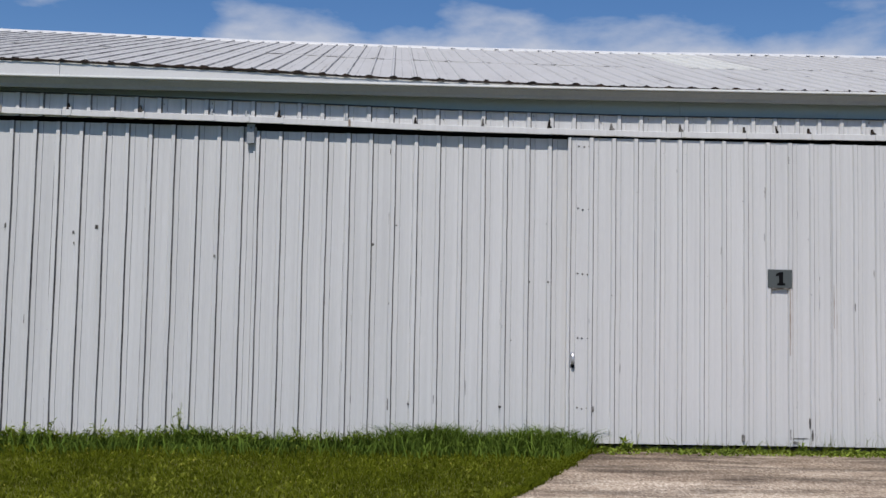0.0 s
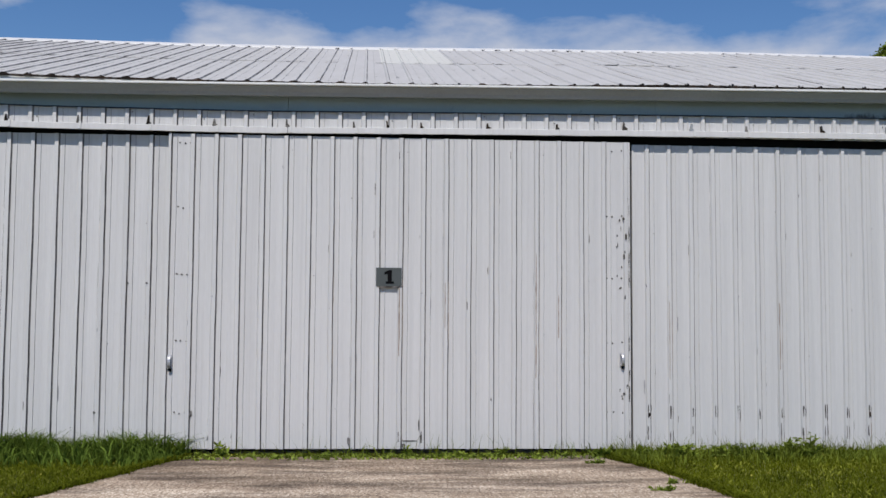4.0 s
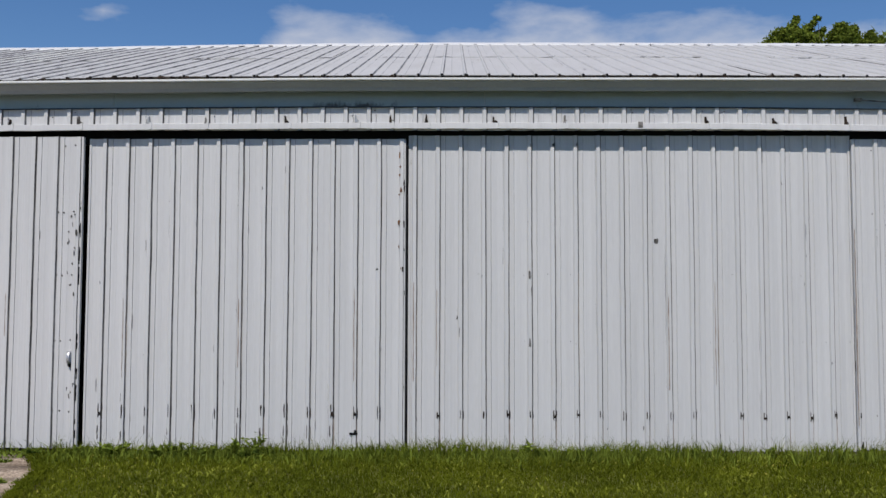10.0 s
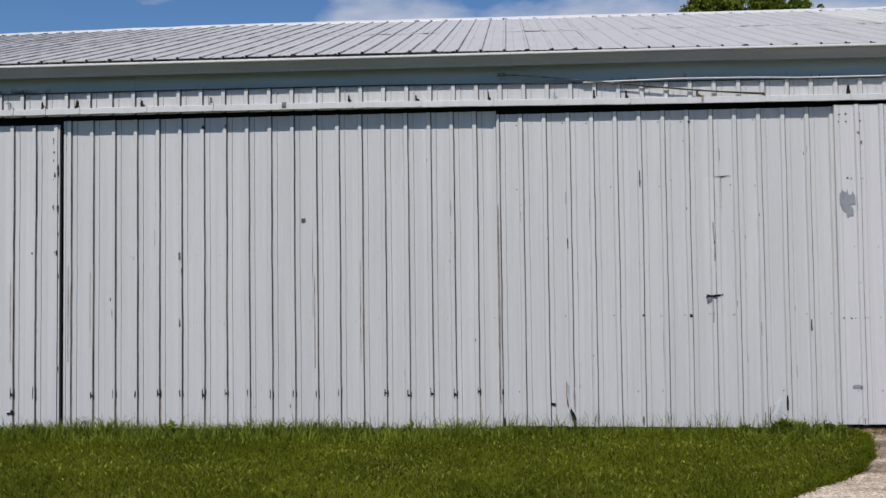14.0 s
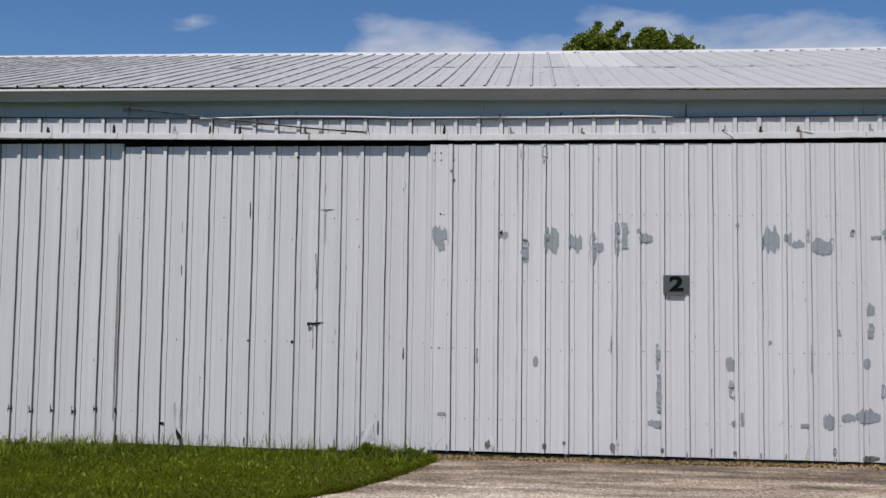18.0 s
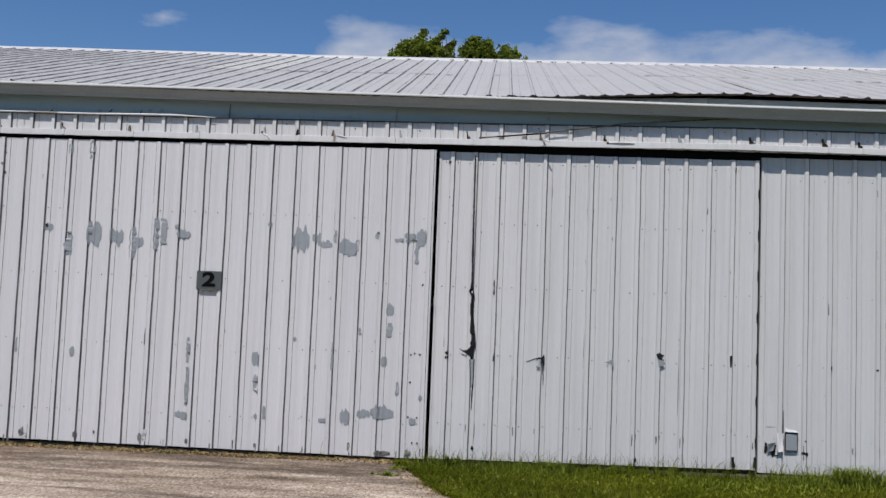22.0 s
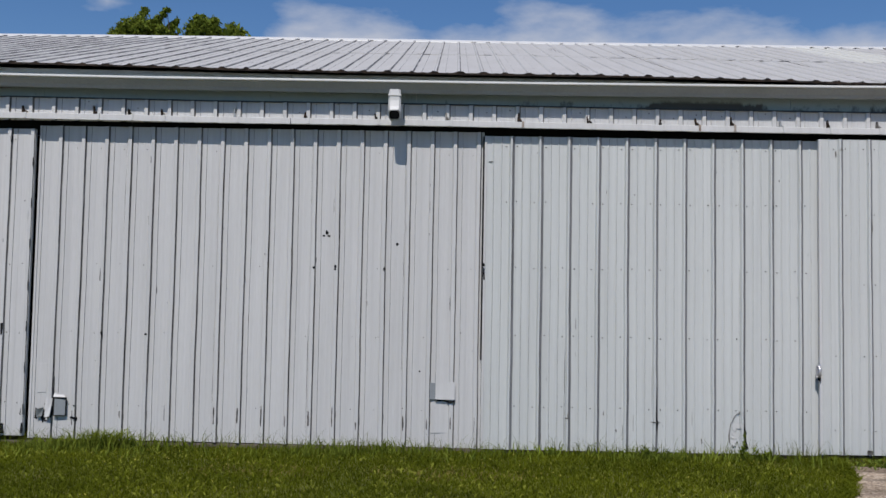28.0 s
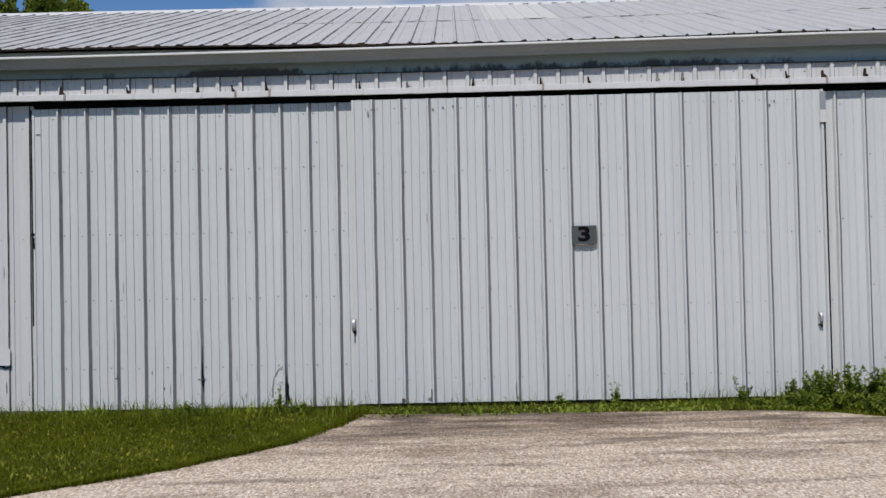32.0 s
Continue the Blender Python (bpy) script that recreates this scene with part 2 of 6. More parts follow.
def concrete():
    """Worn exposed aggregate: stones of mixed colour, streaks of dark dirt that run along the wall, pale worn patches."""
    m = bpy.data.materials.new("worn_exposed_concrete")
    m.use_nodes = True
    t = m.node_tree
    p = t.nodes["Principled BSDF"]
    p.inputs["Roughness"].default_value, p.inputs["Specular IOR Level"].default_value = 0.9, 0.2
    geo = t.nodes.new("ShaderNodeNewGeometry")

    def mapped(sx, sy):
        mp = t.nodes.new("ShaderNodeMapping")
        mp.inputs["Scale"].default_value = (sx, sy, 1)
        t.links.new(geo.outputs["Position"], mp.inputs[0])
        return mp.outputs[0]

    def ramp(value, stops):
        r = t.nodes.new("ShaderNodeValToRGB")
        while len(r.color_ramp.elements) < len(stops):
            r.color_ramp.elements.new(0.5)
        for e, (at, c) in zip(r.color_ramp.elements, stops):
            e.position, e.color = at, (*c, 1)
        t.links.new(value, r.inputs[0])
        return r.outputs[0]

    def over(kind, f, a, b):
        n = t.nodes.new("ShaderNodeMix")
        n.data_type, n.blend_type = "RGBA", kind
        if isinstance(f, float):
            n.inputs[0].default_value = f
        else:
            t.links.new(f, n.inputs[0])
        t.links.new(a, n.inputs[6])
        t.links.new(b, n.inputs[7])
        return n.outputs[2]

    stones = node(t, "ShaderNodeTexVoronoi", Scale=80.0)
    t.links.new(mapped(1, 0.42), stones.inputs["Vector"])
    sep = t.nodes.new("ShaderNodeSeparateColor")
    t.links.new(stones.outputs["Color"], sep.inputs[0])
    base = ramp(sep.outputs[0], [(0.0, (0.165, 0.125, 0.093)), (0.22, (0.265, 0.21, 0.16)), (0.7, (0.335, 0.272, 0.213)), (1.0, (0.455, 0.395, 0.325))])
    slow = node(t, "ShaderNodeTexNoise", Scale=1.0, Detail=7.0, Roughness=0.68, Distortion=0.7)
    t.links.new(mapped(0.55, 2.4), slow.inputs["Vector"])
    worn = t.nodes.new("ShaderNodeSeparateXYZ")      # paler on the outer part of the aprons, darker by the wall
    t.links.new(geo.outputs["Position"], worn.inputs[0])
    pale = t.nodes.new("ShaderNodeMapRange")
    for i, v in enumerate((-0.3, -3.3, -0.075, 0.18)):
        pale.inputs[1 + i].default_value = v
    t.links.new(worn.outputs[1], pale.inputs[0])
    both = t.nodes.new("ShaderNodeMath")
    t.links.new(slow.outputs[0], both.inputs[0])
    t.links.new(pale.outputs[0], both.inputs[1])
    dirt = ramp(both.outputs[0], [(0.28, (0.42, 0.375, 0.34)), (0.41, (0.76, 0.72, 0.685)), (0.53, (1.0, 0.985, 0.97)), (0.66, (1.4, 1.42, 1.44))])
    fine = node(t, "ShaderNodeTexNoise", Scale=55.0, Detail=5.0, Roughness=0.7)
    t.links.new(mapped(1, 0.42), fine.inputs["Vector"])
    grain = ramp(fine.outputs[0], [(0.3, (0.68, 0.67, 0.66)), (0.52, (1.0, 1.0, 1.0)), (0.7, (1.26, 1.26, 1.25))])
    blotch = node(t, "ShaderNodeTexNoise", Scale=1.0, Detail=6.0, Roughness=0.62, Distortion=0.4)
    t.links.new(mapped(0.75, 3.1), blotch.inputs["Vector"])
    less = t.nodes.new("ShaderNodeMath")      # fewer of the black stains on the outer part
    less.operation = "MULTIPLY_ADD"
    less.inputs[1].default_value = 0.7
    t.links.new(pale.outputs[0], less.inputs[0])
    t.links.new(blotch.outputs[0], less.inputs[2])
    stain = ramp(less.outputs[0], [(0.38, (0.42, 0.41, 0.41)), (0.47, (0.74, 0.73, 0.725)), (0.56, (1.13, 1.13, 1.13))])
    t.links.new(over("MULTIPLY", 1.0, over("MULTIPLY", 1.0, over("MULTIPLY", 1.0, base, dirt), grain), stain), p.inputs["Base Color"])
    b = t.nodes.new("ShaderNodeBump")
    b.inputs["Distance"].default_value, b.inputs["Strength"].default_value = 0.003, 0.45
    t.links.new(stones.outputs["Distance"], b.inputs["Height"])
    t.links.new(b.outputs[0], p.inputs["Normal"])
    return m


def mildew(m, z0, tall, ranges):
    """Dark growth that creeps up from the lower edge, thick in some stretches of the board."""
    t = m.node_tree
    p = t.nodes["Principled BSDF"]
    base = p.inputs["Base Color"].links[0].from_socket
    geo = t.nodes.new("ShaderNodeNewGeometry")
    sep = t.nodes.new("ShaderNodeSeparateXYZ")
    t.links.new(geo.outputs["Position"], sep.inputs[0])

    def calc(op, a, b=0.0, clamp=False):
        n = t.nodes.new("ShaderNodeMath")
        n.operation, n.use_clamp = op, clamp
        for i, v in enumerate((a, b)):
            if isinstance(v, (int, float)):
                n.inputs[i].default_value = v
            else:
                t.links.new(v, n.inputs[i])
        return n.outputs[0]

    mp = t.nodes.new("ShaderNodeMapping")
    mp.inputs["Scale"].default_value = (1, 1, 0.55)
    t.links.new(geo.outputs["Position"], mp.inputs[0])
    n = node(t, "ShaderNodeTexNoise", Scale=9.0, Detail=7.0, Roughness=0.72)
    t.links.new(mp.outputs[0], n.inputs["Vector"])
    low = calc("SUBTRACT", 1.0, calc("DIVIDE", calc("SUBTRACT", sep.outputs[2], z0), tall), True)
    here = 0.0
    for x0, x1, amount in ranges:
        mid, half = (x0 + x1) / 2, (x1 - x0) / 2
        w = calc("MULTIPLY", calc("SUBTRACT", 1.35, calc("DIVIDE", calc("ABSOLUTE", calc("SUBTRACT", sep.outputs[0], mid)), half), True), amount)
        here = calc("MAXIMUM", here, w)
    f = calc("MULTIPLY", calc("SUBTRACT", calc("ADD", n.outputs[0], calc("MULTIPLY", calc("MULTIPLY", low, here), 0.4)), 0.62), 6.0, True)
    f = calc("MULTIPLY", f, calc("MINIMUM", calc("MULTIPLY", low, 2.0), 0.92))
    mix = t.nodes.new("ShaderNodeMix")
    mix.data_type = "RGBA"
    t.links.new(f, mix.inputs[0])
    t.links.new(base, mix.inputs[6])
    mix.inputs[7].default_value = (0.05, 0.042, 0.035, 1)
    t.links.new(mix.outputs[2], p.inputs["Base Color"])


mildew(FRIEZE, 3.305, 0.13, [(7.85, 8.75, 1.15), (30.1, 31.3, 2.2), (31.4, 36.8, 0.95), (28.3, 30.3, 0.42), (33.6, 37.0, 0.4), (11.0, 24.0, 0.15)])
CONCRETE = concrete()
# dark so that the unseen lane throws little light on the wall
ASPHALT = material("low_bounce_asphalt", (0.055, 0.054, 0.052), 0.9, 0.0, 0.25, 1.5, 60, 0.003, second=(0.08, 0.078, 0.074), spec=0.2)
SOIL = material("lawn_soil", (0.1, 0.115, 0.01), 0.95, 0.0, 0.4, 2.5, 60, 0.01, second=(0.11, 0.1, 0.02))
FOUND = material("foundation_concrete", (0.14, 0.115, 0.095), 0.9, 0.0, 0.3, 3, 40, 0.002)
SIGN = material("grey_sign_plate", (0.075, 0.086, 0.088), 0.7, 0.0, 0.06, 6, 60, spec=0.2)
BLACK = material("black_lettering", (0.006, 0.006, 0.007), 0.9, 0.0, 0.05, 6, 60, spec=0.05)
CHROME = material("worn_chrome", (0.5, 0.5, 0.52), 0.42, 0.6, 0.1, 20, 80)
GRASS = leafy("lawn_grass", (0.103, 0.124, 0.0085), 0.36)
GRASS2 = leafy("dark_rank_grass", (0.145, 0.185, 0.026))
WEED = leafy("weed_leaves", (0.18, 0.235, 0.04))
STRAW = leafy("dry_stalks", (0.34, 0.25, 0.125))
CLOVER = leafy("pale_clover", (0.19, 0.21, 0.03), 0.3)
EARTH = material("bare_earth", (0.045, 0.034, 0.018), 0.95, 0.0, 0.5, 9, 80, 0.01, second=(0.07, 0.06, 0.03), spec=0.05)
DRY = leafy("yellowed_grass", (0.2, 0.165, 0.05), 0.3)
DEEP = leafy("deep_green_grass", (0.098, 0.15, 0.024), 0.4)
TUFT = leafy("bunch_grass", (0.15, 0.19, 0.028), 0.35)
FLOWER = leafy("yellow_clover", (0.36, 0.33, 0.06), 0.3)
LEAF = leafy("tree_leaves", (0.14, 0.18, 0.028), 0.45)
BARK = material("bark", (0.12, 0.09, 0.07), 0.9, 0.0, 0.3, 5, 30, 0.01)

# ---- building blocks ----


def mesh(name, verts, faces, mats, index=None):
    me = bpy.data.meshes.new(name)
    me.from_pydata([tuple(v) for v in verts], [], faces)
    for m in mats if isinstance(mats, (list, tuple)) else [mats]:
        me.materials.append(m)
    if index is not None:
        me.polygons.foreach_set("material_index", index)
    me.update()
    return me


def part(name, me, parent=None, label=""):
    ob = new(name, me)
    if parent is not None:
        ob.parent = parent
    return tagged(ob, label)


def box_data(a, b, bevel=0.0):
    """Vertices and faces of a block from corner a to corner b, its long edges chamfered."""
    bm = bmesh.new()
    bmesh.ops.create_cube(bm, size=1)
    for v in bm.verts:
        v.co = Vector([a[i] + (b[i] - a[i]) * (v.co[i] + 0.5) for i in range(3)])
    if bevel:
        bmesh.ops.bevel(bm, geom=list(bm.edges), offset=bevel, segments=2, affect="EDGES", profile=0.6)
    data = [v.co.copy() for v in bm.verts], [[v.index for v in f.verts] for f in bm.faces]
    bm.free()
    return data


def box(name, a, b, mat, parent=None, bevel=0.004, label=""):
    return part(name, mesh(name, *box_data(a, b, bevel), mat), parent, label)


def thing(name, label, category, group="", place=(0, 0, 0)):
    ob = new(name)
    ob.location = place
    ob.empty_display_size = 0.1
    return tagged(ob, label, category, group)


def wobble(x, z, seed, amount):
    return amount * noise.noise(Vector((x * 0.9 + seed * 7.3, z * 0.55, seed * 3.1)))


R_OLD = 0.2278
# rib profiles: place along the period, height, surface of the strip that follows (0 paint, 1 grime and painted shade, 2
# faint grime and painted shade, 3 painted shade of the rib's side)
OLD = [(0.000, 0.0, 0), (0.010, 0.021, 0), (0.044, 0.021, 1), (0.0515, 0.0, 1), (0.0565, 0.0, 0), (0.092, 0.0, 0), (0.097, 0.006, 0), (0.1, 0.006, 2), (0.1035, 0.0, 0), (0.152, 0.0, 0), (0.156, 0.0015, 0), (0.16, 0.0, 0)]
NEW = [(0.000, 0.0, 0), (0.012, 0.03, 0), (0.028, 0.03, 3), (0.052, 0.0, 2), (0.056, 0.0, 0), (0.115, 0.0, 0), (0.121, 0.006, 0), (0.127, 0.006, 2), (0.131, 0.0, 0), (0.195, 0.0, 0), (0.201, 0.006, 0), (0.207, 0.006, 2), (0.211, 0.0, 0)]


def ribbed(x0, x1, z0, z1, y, profile, period, phase=0.0, seed=0, steps=18, bow=0.005, z1b=None, z0b=None):
    """One ribbed steel sheet: vertices, faces, surfaces. It faces -y; z1b, z0b: other heights at its far end."""
    cols = [(x0, 0.0, 0)]
    k = math.floor((x0 - phase) / period) - 1
    while phase + k * period < x1:
        cols += [(phase + k * period + px, h, s) for px, h, s in profile if x0 + 1e-4 < phase + k * period + px < x1 - 1e-4]
        k += 1
    cols.append((x1, 0.0, 0))
    z1b, z0b = z1 if z1b is None else z1b, z0 if z0b is None else z0b
    verts, faces, index = [], [], []
    for j in range(steps + 1):
        for x, h, s in cols:
            f = (x - x0) / (x1 - x0)
            lo, hi = z0 + (z0b - z0) * f, z1 + (z1b - z1) * f
            z = lo + (hi - lo) * j / steps
            verts.append((x + wobble(x * 3, z * 1.6, seed + 9, 0.004) + wobble(x * 5, z * 7, seed + 4, 0.0035), y - h * (1 + wobble(x * 4, z * 5, seed + 2, 0.14)) + wobble(x, z, seed, bow), z))
    n = len(cols)
    for j in range(steps):
        for i in range(n - 1):
            a = j * n + i
            faces.append((a, a + 1, a + n + 1, a + n))
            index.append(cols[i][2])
    return verts, faces, index


def sheets(parent, x0, x1, z0, z1, y, profile, period, phase, count, seed, z0b, paint):
    """The cladding of a leaf: sheets that lap over one another."""
    cuts = [x0] + [phase + period * round((x0 + (x1 - x0) * i / count - phase) / period) - 0.004 for i in range(1, count)] + [x1]
    for i, (a, b) in enumerate(zip(cuts, cuts[1:])):
        lo = [z0 + (z0b - z0) * (v - x0) / (x1 - x0) for v in (a, b)]
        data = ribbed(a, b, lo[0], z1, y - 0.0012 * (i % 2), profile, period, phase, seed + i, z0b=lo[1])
        part("steel_sheet", mesh("steel_sheet", data[0], data[1], [paint, GRIME_SHADE, FAINT_GRIME_SHADE, SIDE_SHADE], data[2]), parent)


def blot(cx, cz, w, h, y, seed, points=14, rough=0.45):
    """A flake or tear, w x h, standing upright at depth y: narrow slices of uneven reach, with steps and notches at its outline."""
    rng = random.Random(seed)
    long = max(w, h)
    tall = h > 2.2 * w                      # long tears are sliced across, flakes along the ribs
    n = max(4, min(points + 2, int(long / 0.02))) if tall or w > 2.2 * h else max(4, min(12, int(w / 0.011)))
    run, reach = (h, w) if tall else (w, h)
    lo, hi = rng.uniform(0.6, 1), rng.uniform(0.6, 1)
    verts, faces = [], []
    for i in range(n + 1):
        u = -1 + 2 * i / n
        cap = max(0.75 if tall else 0.5, 1 - abs(u) ** 6)
        if rng.random() < 0.62:
            lo = 1.18 - 1.7 * rough * rng.random()
        if rng.random() < 0.62:
            hi = 1.18 - 1.7 * rough * rng.random()
        for side in (-max(lo, 0.12) * cap - 0.06 * rng.random(), max(hi, 0.12) * cap + 0.06 * rng.random()):
            a, b = u * run / 2 + rng.uniform(-0.1, 0.1) * run / n, side * reach / 2
            verts.append((cx + b, y, cz + a) if tall else (cx + a, y, cz + b))
    for i in range(n):
        q = (2 * i, 2 * i + 2, 2 * i + 3, 2 * i + 1)
        faces.append(q[::-1] if tall else q)
    return verts, faces


def merged(datas):
    verts, faces = [], []
    for v, f in datas:
        n = len(verts)
        verts += v
        faces += [[i + n for i in face] for face in f]
    return verts, faces


def dots(places, y, size):
    """Screw heads: small six-sided studs."""
    datas = []
    for x, z in places:
        ring = [(x + size * math.cos(a * math.pi / 3), y, z + size * math.sin(a * math.pi / 3)) for a in range(6)]
        datas.append((ring + [(x, y - size * 0.7, z)], [(i, (i + 1) % 6, 6) for i in range(6)]))
    return merged(datas)


# ---- ground, apron slabs ----
X0, X1 = -16.0, 52.0


def ground_z(x, y):
    """The ground falls a little away from the wall."""
    return -0.035 + 0.03 * max(min(0.0, y), -12.0)


def build_ground():
    xs = [-2500, -300, -60] + list(np.arange(-20, 60, 1.0)) + [90, 300, 2500]
    ys = [-2500, -200, -40, -20, -12] + list(np.arange(-10, 1, 0.5)) + [12, 60, 400, 2500]
    verts = [(x, y, ground_z(x, y) - 0.012 + (0.012 * noise.noise(Vector((x, y, 0))) if y < -0.5 else 0)) for y in ys for x in xs]
    n = len(xs)
    faces = [(j * n + i, j * n + i + 1, (j + 1) * n + i + 1, (j + 1) * n + i) for j in range(len(ys) - 1) for i in range(n - 1)]
    tagged(new("ground", mesh("ground", verts, faces, SOIL)), "mown green lawn soil beside the hangar", "ground", kind="structure")


build_ground()


def line(ys, xs):
    """An edge that runs through the given places, from the wall outwards."""
    return lambda y: float(np.interp(-y, [-v for v in ys], xs))


# each apron: its left edge, its right edge, its edge towards the wall
SLABS = [(line([0, -0.25, -0.7, -1.2, -1.8, -2.4, -9], [1.42, 1.38, 1.14, 0.92, 0.64, 0.32, -3]), line([0, -0.55, -0.85, -1.3, -1.7, -2.1, -9], [5.3, 5.5, 5.66, 5.8, 5.87, 5.95, 8]), lambda x: -0.2 - 0.06 * math.sin(2.1 * x)),
         (line([0, -0.4, -1.0, -1.35, -1.9, -2.3, -2.65, -9], [16.45, 16.5, 16.29, 16.2, 15.9, 15.57, 15.25, 11]), line([0, -0.25, -0.5, -1.2, -1.95, -2.3, -2.95, -9], [20.7, 20.8, 20.95, 21.15, 21.5, 21.83, 22.46, 27]), lambda x: 0.0),
         (line([0, -0.5, -1.1, -1.75, -2.2, -2.65, -3.0, -3.3, -9], [31.95, 31.9, 31.72, 31.45, 31.1, 30.72, 30.3, 29.93, 24]), lambda y: 48.0, lambda x: float(np.interp(x, [32, 33.8, 35.4, 36.2, 36.6, 38], [-0.42, -0.52, -0.6, -0.74, -1.07, -1.4])))]


def build_slab(left, right, back):
    steps = [0, 0.1, 0.25, 0.4, 0.6, 0.8, 1.0, 1.25, 1.5, 1.8, 2.1, 2.5, 3, 4, 5, 6.3]
    verts, faces = [], []
    n = 40
    for d in steps:
        for i in range(n + 1):
            y = -d
            for _ in range(6):
                a, b = left(y), right(y)
                x = a + (b - a) * i / n
                y = back(x) - d
            if i in (0, n):
                x += 0.05 * noise.noise(Vector((x * 2, y * 5, 4)))
            verts.append((x, y + (0.03 * noise.noise(Vector((x * 3, 1, 4))) if d == 0 else 0), ground_z(x, y) + 0.014 + 0.006 * noise.noise(Vector((x, y * 2, 2)))))
    m = n + 1
    for j in range(len(steps) - 1):
        for i in range(n):
            faces.append((j * m + i, (j + 1) * m + i, (j + 1) * m + i + 1, j * m + i + 1))
    rim = [j * m for j in range(len(steps))][::-1] + list(range(1, n)) + [j * m + n for j in range(len(steps))]
    low = len(verts)
    verts += [(verts[i][0], verts[i][1], verts[i][2] - 0.09) for i in rim]
    faces += [(rim[k], rim[k + 1], low + k + 1, low + k) for k in range(len(rim) - 1)]
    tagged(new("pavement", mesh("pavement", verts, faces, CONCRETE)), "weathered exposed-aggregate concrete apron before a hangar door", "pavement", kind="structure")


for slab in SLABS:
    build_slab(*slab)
# added lane out of view, kept dark to cut bounced light
lane_x = [X0 - 30 + 2.0 * i for i in range(65)]
lane_y = [-6.2, -7.0, -8.5, -10.0, -11.5, -13.0, -15.0]
lane = [(x, y + (0.05 * noise.noise(Vector((x, 0, 7))) if y in (-6.2, -15.0) else 0), ground_z(x, y) + 0.024) for y in lane_y for x in lane_x]
tagged(new("unseen_lane", mesh("unseen_lane", lane, [(j * 65 + i, (j + 1) * 65 + i, (j + 1) * 65 + i + 1, j * 65 + i + 1) for j in range(6) for i in range(64)], ASPHALT)), "added dark asphalt lane, out of view, that joins the aprons", "pavement", kind="structure")



def earth_strip(x0, x1, y0, seed):
    """Bare earth between a door and its apron, with an uneven outer edge."""
    xs = np.linspace(x0, x1, 60)
    verts = [(x, y, ground_z(x, y) + (0.007 if k else 0.009)) for x in xs for k, y in enumerate((0.085, 0.0, y0 + 0.05 * noise.noise(Vector((x * 3, seed, 0)))))]
    faces = [(i * 3 + k, i * 3 + k + 1, i * 3 + k + 4, i * 3 + k + 3) for i in range(59) for k in range(2)]
    tagged(new("bare_earth", mesh("bare_earth", verts, faces, EARTH)), "dark bare earth along the door's foot", "ground", kind="structure")


earth_strip(1.45, 5.45, -0.3, 1)
earth_strip(16.5, 20.75, -0.06, 2)
earth_strip(32.0, 36.2, -0.5, 3)


def shaded_earth_rim(edge, back, side):
    """The cut edge of the lawn along an apron, a few centimetres of bare earth, whose dark colour also draws the shade
    under the grass.
    """
    ys = np.arange(-0.1, -5.0, -0.06)
    verts, faces = [], []
    for y in ys:
        x = edge(y)
        y2 = min(y, back(x))
        w = 0.05 + 0.03 * noise.noise(Vector((x * 3, y * 4, 1)))
        z = ground_z(x, y2)
        verts += [(x + side * 0.12, y2, z - 0.01), (x + side * 0.06, y2, z + 0.012), (x + side * (0.03 - w * 0.4), y2, z + 0.016), (x - side * 0.02, y2, z - 0.02)]
    n = len(ys)
    faces = [(i * 4 + k, (i + 1) * 4 + k, (i + 1) * 4 + k + 1, i * 4 + k + 1) for i in range(n - 1) for k in range(3)]
    tagged(new("lawn_edge", mesh("lawn_edge", verts, faces, EARTH)), "narrow rim of earth between lawn and apron, dark for the grass's shade too", "ground", kind="structure")


for (a, b, c), sides in zip(SLABS, ("lr", "lr", "l")):
    shaded_earth_rim(a, c, -1)
    if "r" in sides:
        shaded_earth_rim(b, c, 1)

# ---- the hangar: wall, track, eaves, roof ----
Y_DOOR, Y_PANEL, Y_FIXED, Y_FIRST = 0.0, 0.06, 0.092, 0.076
Z_TRACK, Z_TRACK_TOP, Z_HEAD = 3.10, 3.16, 3.317
EAVE_Y, EAVE_Z, RIDGE_Y, RIDGE_Z = -0.152, 3.6, 5.9, 5.535


def eave_z(x):
    """The height of the roof sheets' lower edge, which sags and lifts along the eaves."""
    return float(np.interp(x, [-16, -4.4, -3.3, -2.2, -1.1, 0, 1.5, 3, 4, 5, 6, 8.5, 12, 16.6, 19, 21, 22.2, 23.3, 24, 25, 26, 27, 30, 31, 32, 33, 34, 36, 52], [3.66, 3.645, 3.628, 3.61, 3.575, 3.555, 3.545, 3.548, 3.558, 3.575, 3.607, 3.623, 3.625, 3.59, 3.556, 3.55, 3.576, 3.632, 3.65, 3.638, 3.62, 3.61, 3.605, 3.592, 3.575, 3.566, 3.57, 3.6, 3.62]))


def ridge_z(x):
    """The height of the ridge, a little lower where the frame has settled."""
    return float(np.interp(x, [-16, -6.7, -3.5, 0, 3, 6, 9, 12, 16, 20, 25, 30, 35, 39, 52], [5.56, 5.54, 5.495, 5.475, 5.485, 5.535, 5.565, 5.56, 5.54, 5.53, 5.545, 5.53, 5.53, 5.57, 5.57]))


def sag(x):
    """How far the track and the strip above it lie over or under their mean height."""
    return float(np.interp(x, [-16, -4.4, -1.7, 0, 2, 4, 6, 8, 10, 12, 14.7, 17, 19.4, 21.7, 24, 26, 28, 30, 32, 35, 52], [0.03, 0.03, 0.0, -0.03, -0.035, -0.01, 0.01, 0.025, 0.025, 0.02, -0.01, -0.022, -0.018, 0.0, 0.025, 0.01, 0.012, 0.0, -0.005, 0.0, 0.01]))


